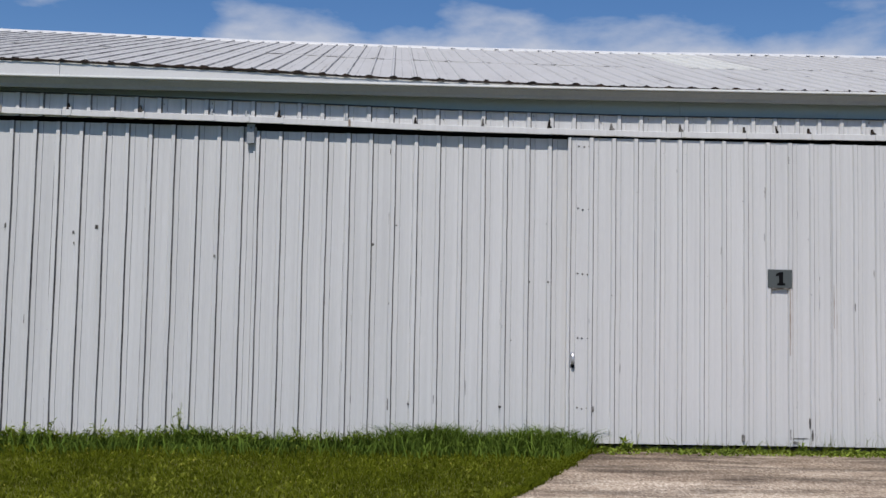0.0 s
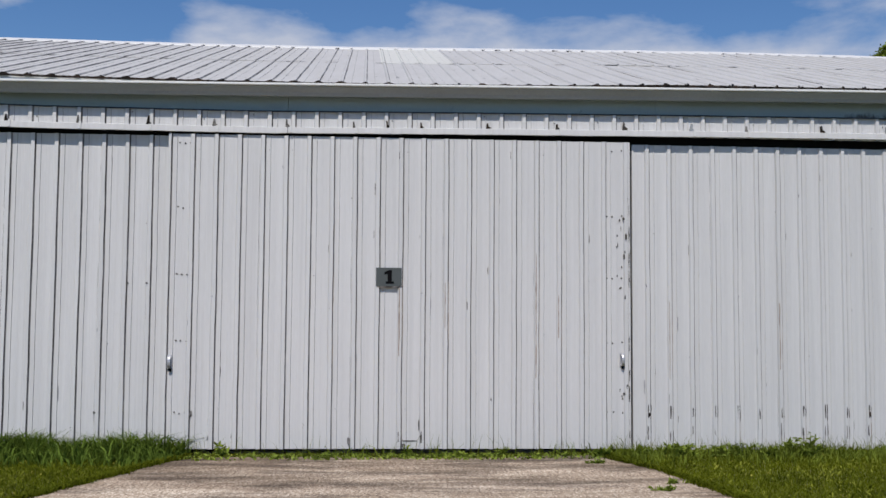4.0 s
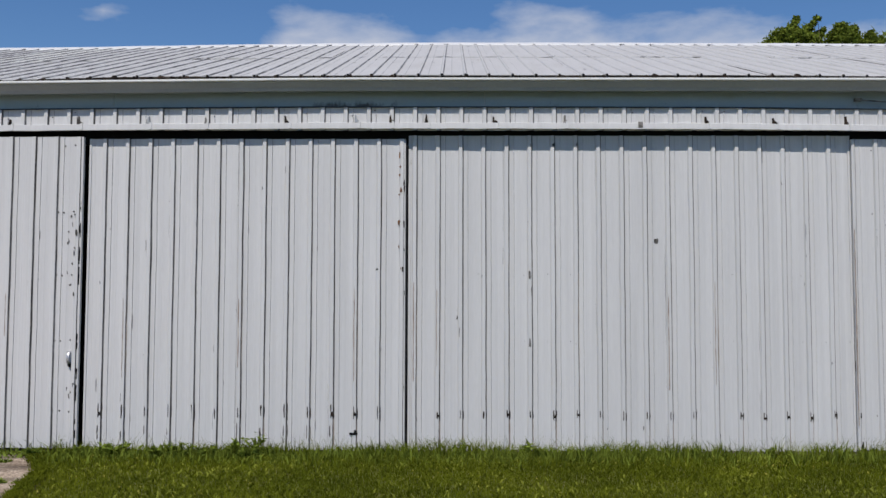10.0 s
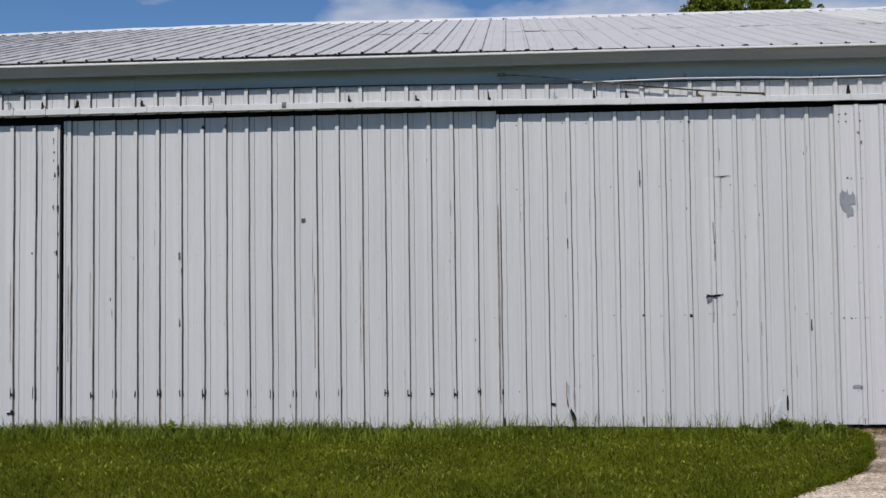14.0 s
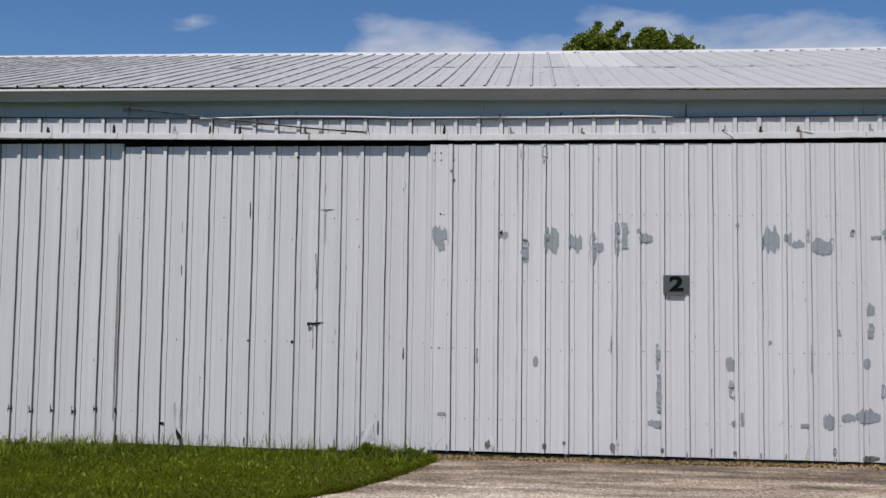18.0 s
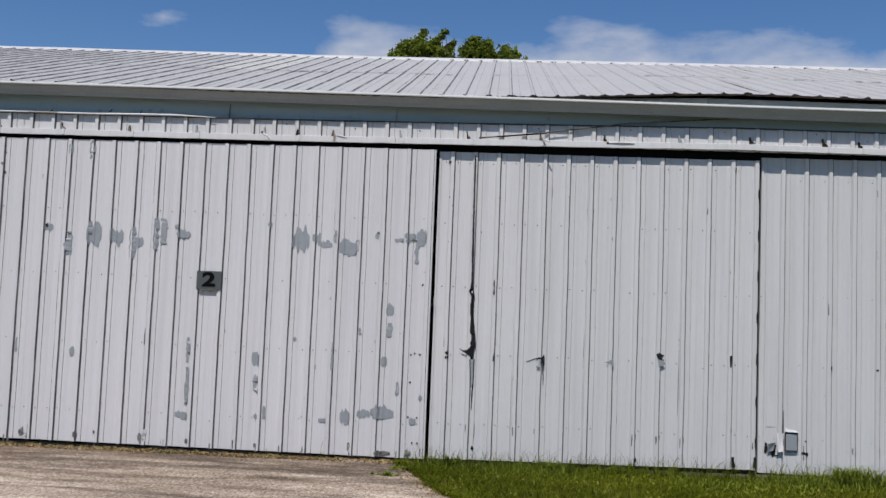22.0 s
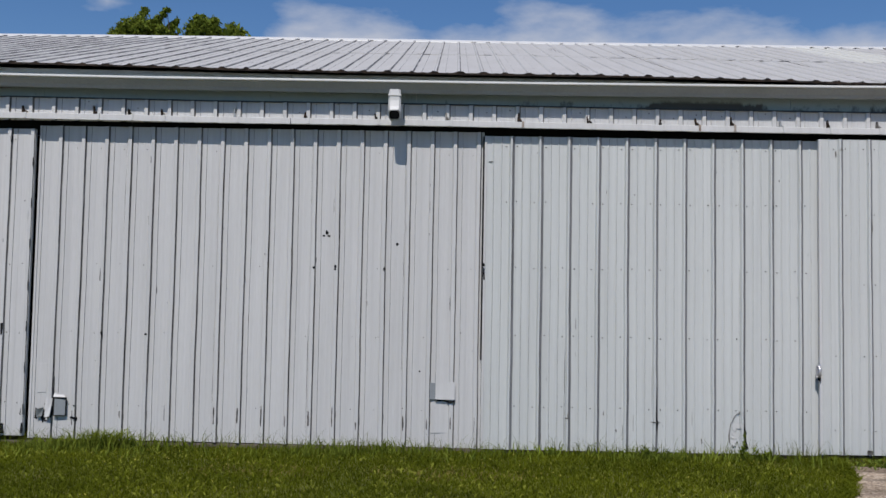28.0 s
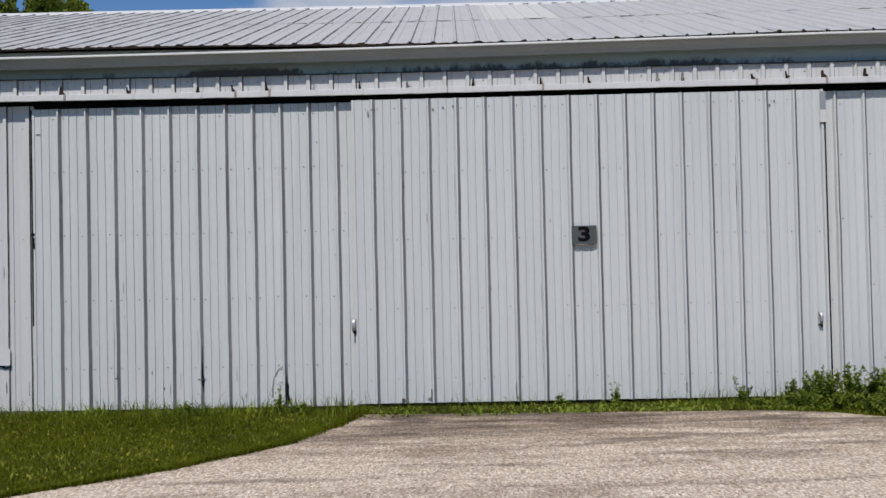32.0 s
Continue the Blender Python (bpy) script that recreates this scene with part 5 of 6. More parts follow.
def patch_panel(key, x, z, w, h, y, mat, label, lean=0.0):
    """A small metal patch screwed over a hole, one side standing off."""
    verts, faces = box_data((-w / 2, -0.003, -h / 2), (w / 2, 0.003, h / 2), 0.0015)
    ob = part("patch", mesh("patch", verts, faces, mat), DOORS[key], label)
    ob.matrix_basis = pose(x, y, z, lean, 0, 2)
    return ob


tear("F2", "torn_hole", DARK, [(24.28, 0.315), (24.302, 0.3), (24.307, 0.24), (24.295, 0.2), (24.272, 0.215)], HOLE)
tear("F2", "torn_hole", DARK, [(24.352, 0.3), (24.388, 0.29), (24.378, 0.2), (24.35, 0.165), (24.335, 0.22)], HOLE)
curl("F2", "bent_flap", Y_FIXED - 0.028, GALV, [(24.298, 0.3), (24.374, 0.32), (24.352, 0.235), (24.298, 0.222)], 0.02, "bare bent scrap of sheet", "bottom")
curl("F2", "bent_flap", Y_FIXED - 0.03, PAINT, [(24.385, 0.41), (24.45, 0.405), (24.436, 0.235), (24.387, 0.225)], 0.03, "white bent scrap of sheet")
ragged("F2", "torn_seam", DARK, [(24.45, 0.62, 0.006), (24.452, 0.41, 0.01), (24.45, 0.3, 0.016), (24.43, 0.22, 0.012)], "dark torn edge")
patch_panel("F2", 24.523, 0.328, 0.128, 0.178, Y_FIXED - 0.025, DARK, "dark opening behind a patch")
patch_panel("F2", 24.524, 0.324, 0.106, 0.156, Y_FIXED - 0.03, GALV, "small bare metal patch", -1.5)
curl("F2", "bent_flap", Y_FIXED - 0.026, PAINT, [(24.466, 0.458), (24.55, 0.444), (24.588, 0.42), (24.462, 0.424)], 0.02, "white curled edge of sheet")
blots("F2", "torn_hole", DARK, [(24.655, 0.22, 0.066, 0.03), (24.675, 0.205, 0.03, 0.03), (24.659, 0.338, 0.02, 0.022), (24.38, 0.19, 0.05, 0.012)], HOLE)
tear("F2", "bare_metal", GALV, [(28.103, 0.622), (28.156, 0.62), (28.156, 0.464), (28.103, 0.462)], "bare grey metal beside a patch")
ragged("F2", "torn_hole", DARK, [(28.13, 0.612, 0.008), (28.147, 0.57, 0.012), (28.152, 0.52, 0.016), (28.146, 0.47, 0.01)], HOLE)
curl("F2", "bent_flap", Y_FIXED - 0.024, PAINT, [(28.158, 0.628), (28.345, 0.632), (28.345, 0.462), (28.158, 0.464)], 0.008, "white metal patch hanging over a hole")
ragged("F2", "torn_hole", DARK, [(28.152, 0.455, 0.012), (28.2, 0.45, 0.016), (28.247, 0.455, 0.013), (28.29, 0.438, 0.024), (28.32, 0.44, 0.028), (28.349, 0.45, 0.02)], HOLE, 0.35, 0.012)
patch_panel("F2", 28.2, 0.29, 0.165, 0.3, Y_FIXED - 0.0015, PAINT, "white metal patch")
patch_panel("F2", 24.335, 0.6, 0.085, 0.28, Y_FIXED - 0.0015, PAINT, "white metal patch")
splice = ribbed(15.2, 15.345, 1.258, 2.387, Y_PANEL - 0.004, OLD, 0.2269, 13.192, 333, 10, 0.008)
part("splice_sheet", mesh("splice_sheet", splice[0], splice[1], [TRIM, GRIME_SHADE, FAINT_GRIME_SHADE], splice[2]), DOORS["P2"], "white splice sheet screwed over a split rib")
ragged("P2", "torn_hole", DARK, [(15.19, 1.248, 0.03), (15.25, 1.243, 0.026), (15.3, 1.25, 0.02), (15.348, 1.256, 0.014)], HOLE)
ragged("P2", "crack", DIRT, [(15.29, 2.389, 0.004), (15.36, 2.387, 0.009), (15.433, 2.396, 0.006)], "dark crack at the splice's top")
ragged("P2", "crack", DIRT, [(15.35, 2.38, 0.006), (15.349, 2.2, 0.005), (15.347, 2.05, 0.004)], "dark crack beside the splice")
ragged("P2", "crack", DIRT, [(15.262, 1.95, 0.008), (15.268, 1.8, 0.006), (15.278, 1.72, 0.014), (15.276, 1.66, 0.014), (15.27, 1.58, 0.006)], "dark crack in the splice")
curl("P2", "bent_flap", Y_PANEL - 0.024, TRIM, [(13.852, 0.434), (13.884, 0.38), (13.935, 0.1), (13.866, 0.19)], 0.03, "bent strip of sheet edge", "right")
ragged("P2", "torn_hole", RUST, [(13.85, 0.44, 0.006), (13.848, 0.3, 0.008), (13.862, 0.2, 0.012)], "rusty torn edge")
ragged("P2", "torn_hole", DARK, [(13.878, 0.2, 0.012), (13.9, 0.14, 0.03), (13.925, 0.08, 0.04)], HOLE, 0.35, 0.03)
curl("P2", "bent_flap", Y_PANEL - 0.022, TRIM, [(15.765, 0.18), (15.869, 0.306), (15.886, 0.05), (15.752, 0.05)], 0.05, "corner of sheet bent outwards", "right")
ragged("P2", "torn_hole", DARK, [(15.762, 0.19, 0.006), (15.757, 0.06, 0.012)], HOLE)
blots("D2", "crumpled_flap", TRIM, [(18.24, 0.1, 0.04, 0.15), (17.05, 0.12, 0.05, 0.12)], "curled corner of sheet", 0.5)


def handle(key, x, z, y=-0.012, tall=0.13):
    """A pull handle: a bowed bar on two feet."""
    h = part("pull_handle", mesh("pull_handle", *box_data((-0.025, -0.003, -tall / 2), (0.025, 0.003, tall / 2), 0.002), CHROME), DOORS[key], "small worn chrome pull handle")
    h.location = (x, y, z)
    ring = 8
    path = [(0, 0.0, tall * 0.42), (0, -0.03, tall * 0.36), (0, -0.045, tall * 0.2), (0, -0.048, 0), (0, -0.045, -tall * 0.2), (0, -0.03, -tall * 0.36), (0, 0.0, -tall * 0.42)]
    verts, faces = [], []
    for i, p in enumerate(path):
        t = (Vector(path[min(i + 1, len(path) - 1)]) - Vector(path[max(i - 1, 0)])).normalized()
        side = Vector((1, 0, 0))
        up = t.cross(side)
        for k in range(ring):
            a = 2 * math.pi * k / ring
            verts.append(Vector(p) + 0.015 * math.cos(a) * side + 0.006 * math.sin(a) * up)
    for i in range(len(path) - 1):
        for k in range(ring):
            faces.append((i * ring + k, i * ring + (k + 1) % ring, (i + 1) * ring + (k + 1) % ring, (i + 1) * ring + k))
    part("grip", mesh("grip", verts, faces, CHROME), h)
    # the handle's shadow, painted as a dark patch below it
    part("drip_stain", mesh("drip_stain", *blot(0.004, -tall * 0.5, 0.03, 0.06, -0.0045, 3, 10, 0.3), DARK), h)


handle("D1", 1.222, 0.85)
handle("D1", 5.60, 0.885)
handle("D3", 31.82, 0.80)
handle("D3", 36.44, 0.775)


def latch_hook():
    t = thing("hook_latch", "rusty hook latch on the dented leaf", "latch", place=(15.235, Y_PANEL - 0.03, 1.245))
    part("bar", mesh("bar", *box_data((-0.04, -0.008, -0.006), (0.05, 0.008, 0.004), 0.002), SOCKET), t)
    part("staple", mesh("staple", *box_data((-0.045, -0.012, -0.016), (-0.028, 0.02, 0.004), 0.002), SOCKET), t)


latch_hook()


def sign(x, z, text):
    s = thing("number_sign", "grey rectangular sign plate with a black numeral on a hangar door", "sign", "door number signs", (x, -0.0345 if text == "3" else -0.0255, z))
    part("plate", mesh("plate", *box_data((-0.124, -0.004, -0.09), (0.124, 0.004, 0.09), 0.002), SIGN), s)
    if text == "1":
        outline = [(-0.03, -0.066), (0.05, -0.066), (0.05, -0.044), (0.03, -0.044), (0.03, 0.066), (0.0, 0.066), (-0.042, 0.046), (-0.042, 0.022), (-0.012, 0.03), (-0.012, -0.044), (-0.03, -0.044)]
        n = len(outline)
        verts = [(u, y, v) for y in (-0.0065, -0.004) for u, v in outline]
        part("numeral", mesh("numeral", verts, [tuple(range(n))] + [(i, i + n, (i + 1) % n + n, (i + 1) % n) for i in range(n)], BLACK), s, "bold black numeral one")
        part("lower_bracket", mesh("lower_bracket", *box_data((-0.095, -0.003, -0.105), (0.095, 0.003, -0.088), 0.001), DIRT), s)
        return s
    cu = bpy.data.curves.new("numeral", "FONT")
    cu.body, cu.size, cu.align_x, cu.align_y, cu.extrude, cu.offset = text, 0.2, "CENTER", "CENTER", 0.0015, 0.0075
    cu.materials.append(BLACK)
    ob = new("numeral", cu)
    ob.parent = s
    ob.matrix_basis = pose(0, -0.006, 0.0, 90, 0, 0) @ Matrix.Diagonal((1.35, 0.95, 1, 1))
    part("lower_bracket", mesh("lower_bracket", *box_data((-0.095, -0.003, -0.105), (0.095, 0.003, -0.088), 0.001), DIRT), s)
    return s


sign(3.297, 1.679, "1")
sign(18.807, 1.665, "2")
sign(34.124, 1.648, "3")

# ---- eaves details ----


def tube(points, radius, ring=6):
    """A round bar through the given points."""
    verts, faces = [], []
    pts = [Vector(p) for p in points]
    for i, p in enumerate(pts):
        t = (pts[min(i + 1, len(pts) - 1)] - pts[max(i - 1, 0)]).normalized()
        side = t.cross(Vector((0, 0, 1)))
        side = side.normalized() if side.length > 1e-3 else Vector((1, 0, 0))
        up = side.cross(t)
        r = radius[i] if isinstance(radius, (list, tuple)) else radius
        verts += [p + r * (math.cos(2 * math.pi * k / ring) * side + math.sin(2 * math.pi * k / ring) * up) for k in range(ring)]
    n = len(pts)
    faces = [(i * ring + k, i * ring + (k + 1) % ring, (i + 1) * ring + (k + 1) % ring, (i + 1) * ring + k) for i in range(n - 1) for k in range(ring)]
    faces += [tuple(range(ring))[::-1], tuple(range((n - 1) * ring, n * ring))]
    return verts, faces


def downspout():
    x, z = 27.72, gutter_z(27.72)
    d = thing("downspout_outlet", "white metal downspout elbow under the gutter, cut open", "downspout", place=(x, 0, 0))
    # rings down the pipe: front y and z, back y and z, half width; the cut end looks outwards and down
    rings = [(-0.165, z - 0.075, -0.105, z - 0.075, 0.052), (-0.172, z - 0.13, -0.104, z - 0.13, 0.06), (-0.174, z - 0.185, -0.105, z - 0.21, 0.061), (-0.188, z - 0.245, -0.108, z - 0.3, 0.06), (-0.213, z - 0.285, -0.128, z - 0.375, 0.056)]

    def ring(yf, zf, yb, zb, w, c=0.24):
        corners = [(-w, 0.0), (w, 0.0), (w, 1.0), (-w, 1.0)]
        out = []
        for i, (u, v) in enumerate(corners):
            for k in (i - 1, (i + 1) % 4):
                pu, pv = corners[k]
                f = c * (0.6 if pv == v else 1.0)
                out.append((u + (pu - u) * f, v + (pv - v) * f))
        return [(u, yf + (yb - yf) * v, zf + (zb - zf) * v) for u, v in out]

    verts = [p for q in rings for p in ring(*q)]
    yf, zf, yb, zb, w = rings[-1]
    verts += ring(yf + 0.008, zf - 0.008, yb - 0.008, zb + 0.008, w - 0.007)
    faces = [(i * 8 + k, i * 8 + (k + 1) % 8, (i + 1) * 8 + (k + 1) % 8, (i + 1) * 8 + k) for i in range(len(rings)) for k in range(8)]
    part("elbow", mesh("elbow", verts, faces, TRIM), d)
    part("inside", mesh("inside", ring(yf + 0.006, zf - 0.002, yb - 0.01, zb + 0.016, w - 0.008), [tuple(range(8))], DARK), d, "dark open end")
    part("strap", mesh("strap", *box_data((-0.063, -0.178, z - 0.142), (0.063, -0.102, z - 0.128), 0.002), TRIM), d)


downspout()


def loose_rods():
    a = thing("hanging_rod", "rusty metal rod lying along the door header", "rod")
    part("rod", mesh("rod", *tube([(13.27, -0.005, 3.415), (13.6, -0.02, 3.385), (14.02, -0.034, 3.335), (14.8, -0.033, 3.245), (15.4, -0.03, 3.185), (15.78, -0.03, 3.155)], 0.007), DIRT), a)
    part("rod_end", mesh("rod_end", *box_data((13.23, -0.02, 3.4), (13.3, 0.015, 3.43), 0.004), DIRT), a)
    part("rusty_length", mesh("rusty_length", *tube([(14.6, -0.036, 3.262), (15.2, -0.036, 3.2), (15.76, -0.034, 3.163)], 0.006), SOCKET), a, "rust-brown length of rod")
    # round bar that stands for a white flashing edge on the header
    c = thing("loose_flashing_edge", "loose white flashing edge lying along the header", "cable")
    part("cable", mesh("cable", *tube([(14.05, -0.03, 3.31), (14.95, -0.031, 3.325), (15.66, -0.03, 3.318), (16.1, -0.032, 3.304), (16.9, -0.03, 3.303), (17.47, -0.032, 3.3), (18.0, -0.03, 3.308), (18.35, -0.031, 3.31), (18.6, -0.03, 3.303), (18.78, -0.03, 3.297)], [0.008] * 5 + [0.01, 0.011, 0.011, 0.007, 0.003]), TRIM), c)
    part("rusty_length", mesh("rusty_length", *tube([(16.86, -0.041, 3.302), (17.0, -0.042, 3.303), (17.16, -0.041, 3.301)], 0.004), STREAK), c, "rust-stained length")
    for foot, tip, size in (((18.91, 0.0, 3.3), (18.915, 0.012, 3.44), 0.005), ((17.685, -0.01, 3.325), (17.71, 0.0, 3.362), 0.005), ((18.007, -0.02, 3.315), (18.017, 0.0, 3.36), 0.004), ((17.09, -0.024, 3.3), (17.094, -0.015, 3.333), 0.009), ((16.2, -0.02, 3.31), (16.206, -0.01, 3.335), 0.006), ((16.28, -0.02, 3.31), (16.284, -0.01, 3.33), 0.006)):
        part("tie_wire", mesh("tie_wire", *tube([foot, tip], [size * 1.3, size * 0.7]), SOCKET), c, "dark twisted end of tie wire")
    b = thing("hanging_rod", "thin dark rod slanting from the frieze to the track", "rod")
    part("rod", mesh("rod", *tube([(21.43, -0.02, 3.17), (22.0, -0.03, 3.225), (22.32, -0.03, 3.275), (22.9, -0.028, 3.355), (23.5, 0.012, 3.41), (23.99, 0.018, 3.445)], 0.007), DIRT), b)
    part("rusty_length", mesh("rusty_length", *tube([(21.6, -0.028, 3.185), (22.1, -0.03, 3.235)], 0.008), SOCKET), b, "rust-brown end")
    for p, q in (((22.05, -0.03, 3.17), (22.12, -0.1, 3.13)), ((22.69, -0.03, 3.145), (22.95, -0.032, 3.143)), ((17.92, -0.016, 3.16), (18.05, -0.018, 3.125)), ((19.26, -0.02, 3.18), (19.37, -0.035, 3.1)), ((19.98, -0.02, 3.17), (20.11, -0.03, 3.145))):
        p, q = (p[0], p[1], p[2] + sag(p[0])), (q[0], q[1], q[2] + sag(q[0]))
        s = thing("broken_bracket_strap", "loose bent metal strap on the track", "strap", "loose straps on the track")
        part("strap", mesh("strap", *tube([p, ((p[0] + q[0]) / 2, (p[1] + q[1]) / 2 - 0.008, (p[2] + q[2]) / 2 + 0.004), q], 0.008), TRIM), s)
        part("bolt", mesh("bolt", *dots([(p[0], p[2])], p[1] - 0.01, 0.014), RUST), s)
    stop = thing("door_stop", "grey steel door stop hanging from the track", "bracket")
    part("plate", mesh("plate", *box_data((-2.02, 0.022, 2.905), (-1.945, 0.05, 3.1), 0.003), GALV), stop)
    part("bolt", mesh("bolt", *dots([(-1.98, 3.06)], 0.02, 0.012), DIRT), stop)


loose_rods()


# ---- lawn, weeds ----


def blades(name, places, heights, widths, lean, mat, seed, label, category):
    """Many blades, each a bent strip of two faces."""
    rng = np.random.default_rng(seed)
    n = len(places)
    turn = rng.uniform(0, 2 * np.pi, n)
    side = np.stack([np.cos(turn), np.sin(turn), np.zeros(n)], 1) * (widths / 2)[:, None]
    to = rng.uniform(0, 2 * np.pi, n)
    tip = np.stack([np.cos(to), np.sin(to), np.zeros(n)], 1) * (lean * heights * rng.uniform(0.3, 1.3, n))[:, None]
    up = np.zeros((n, 3))
    up[:, 2] = heights
    mid = places + 0.55 * up + 0.3 * tip
    verts = np.stack([places - side, places + side, mid + side * 0.7, mid - side * 0.7, places + up * (1 - 0.25 * lean) + tip], 1).reshape(-1, 3)
    base = np.arange(n)[:, None] * 5
    loops = np.concatenate([base + [0, 1, 2, 3], base + [3, 2, 4]], 1).ravel()
    me = bpy.data.meshes.new(name)
    me.vertices.add(5 * n)
    me.vertices.foreach_set("co", verts.ravel())
    me.loops.add(7 * n)
    me.loops.foreach_set("vertex_index", loops.astype(np.int32))
    me.polygons.add(2 * n)
    me.polygons.foreach_set("loop_start", np.stack([np.arange(n) * 7, np.arange(n) * 7 + 4], 1).ravel().astype(np.int32))
    me.materials.append(mat)
    me.update(calc_edges=True)
    return tagged(new(name, me), label, category, kind="stuff")


def spots(count, x0, x1, y0, y1, seed, keep=None):
    """Places on the lawn, none on the aprons."""
    rng = np.random.default_rng(seed)
    out = np.stack([rng.uniform(x0, x1, count), rng.uniform(y0, y1, count)], 1)
    ok = np.ones(count, bool)
    for a, b, c in SLABS:
        ys = np.linspace(0, -9, 181)
        left, right = np.interp(-out[:, 1], -ys, [a(v) for v in ys]), np.interp(-out[:, 1], -ys, [b(v) for v in ys])
        xs = np.linspace(X0, X1, 300)
        back = np.interp(out[:, 0], xs, [c(v) for v in xs])
        edge = 0.06 * np.sin(out[:, 0] * 9) * np.sin(out[:, 1] * 7)
        ok &= ~((out[:, 0] > left + edge) & (out[:, 0] < right + edge) & (out[:, 1] < back + edge * 0.4))
    if keep is not None:
        ok &= keep(out, rng)
    out = out[ok]
    z = -0.045 + 0.03 * np.maximum(np.minimum(out[:, 1], 0), -12)
    return np.concatenate([out, z[:, None]], 1)


def patchy(p, scale, seed):
    """A slow variation between 0 and 1 over the lawn."""
    return 0.5 + 0.5 * np.sin(p[:, 0] * scale + seed + 1.7 * np.sin(p[:, 1] * scale * 1.3 + seed * 2)) * np.cos(p[:, 1] * scale * 0.9 + 1.3 * np.sin(p[:, 0] * scale * 0.7 + seed))


def lawn():
    rng = np.random.default_rng(3)
    p = spots(760000, -6.5, 40, -3.7, 0.03, 1)
    h = 0.026 + 0.024 * rng.random(len(p)) + 0.02 * patchy(p, 2.1, 1)
    blades("lawn_grass", p, h, 0.004 + 0.0045 * rng.random(len(p)), 0.9, GRASS, 2, "short mown green lawn before the hangar", "grass")
    p = spots(40000, -12, 46, -6.1, -3.7, 11)
    blades("lawn_grass", p, 0.05 + 0.03 * rng.random(len(p)), 0.014 + 0.008 * rng.random(len(p)), 0.75, GRASS, 12, "mown green lawn farther from the hangar", "grass")
    # broad clover leaves in the lawn
    p = spots(58000, -6.5, 40, -3.6, -0.05, 21, lambda o, r: r.random(len(o)) < 0.1 + 0.9 * patchy(o, 2.7, 3) ** 2)
    p[:, 2] += 0.012
    blades("clover_leaves", p, 0.025 + 0.025 * rng.random(len(p)), 0.012 + 0.014 * rng.random(len(p)), 1.1, CLOVER, 22, "broad clover leaves in the lawn", "clover")
    p = spots(8000, -6.5, 40, -3.6, -0.1, 31, lambda o, r: r.random(len(o)) < patchy(o, 1.3, 4) ** 2)
    p[:, 2] += 0.035
    blades("clover_flowers", p, 0.012 + 0.008 * rng.random(len(p)), 0.008 + 0.006 * rng.random(len(p)), 0.9, FLOWER, 32, "small yellow flowers scattered in the lawn", "flowers")
    p = spots(5000, 25.6, 29.6, -1.9, -0.6, 41, lambda o, r: np.minimum(((o[:, 0] - 26.8) / 0.7) ** 2, ((o[:, 0] - 28.3) / 0.9) ** 2) + ((o[:, 1] + 1.15) / 0.35) ** 2 < r.random(len(o)))
    p = p[::2]
    blades("dry_grass", p, 0.04 + 0.025 * rng.random(len(p)), 0.008 + 0.006 * rng.random(len(p)), 1.0, DRY, 42, "dry yellowed patch of lawn", "grass")


lawn()


def fringe():
    """Uncut blades that lean over the aprons' edges."""
    rng = np.random.default_rng(15)
    rows = []
    for (a, b, c), both in zip(SLABS, (True, True, False)):
        for edge, side in ((a, 1), (b, -1))[:2 if both else 1]:
            y = rng.uniform(-4, -0.1, 9000)
            x = np.array([edge(v) for v in y]) + side * rng.normal(-0.02, 0.03, len(y)) + 0.02 * np.sin(y * 11) * np.sin(y * 4.7)
            rows.append(np.stack([x, y, -0.035 + 0.03 * y], 1))
    p = np.concatenate(rows)
    blades("edge_grass", p, 0.035 + 0.05 * rng.random(len(p)) ** 1.5, 0.006 + 0.006 * rng.random(len(p)), 1.1, GRASS, 16, "uncut grass leaning over the apron's edge", "grass")


fringe()


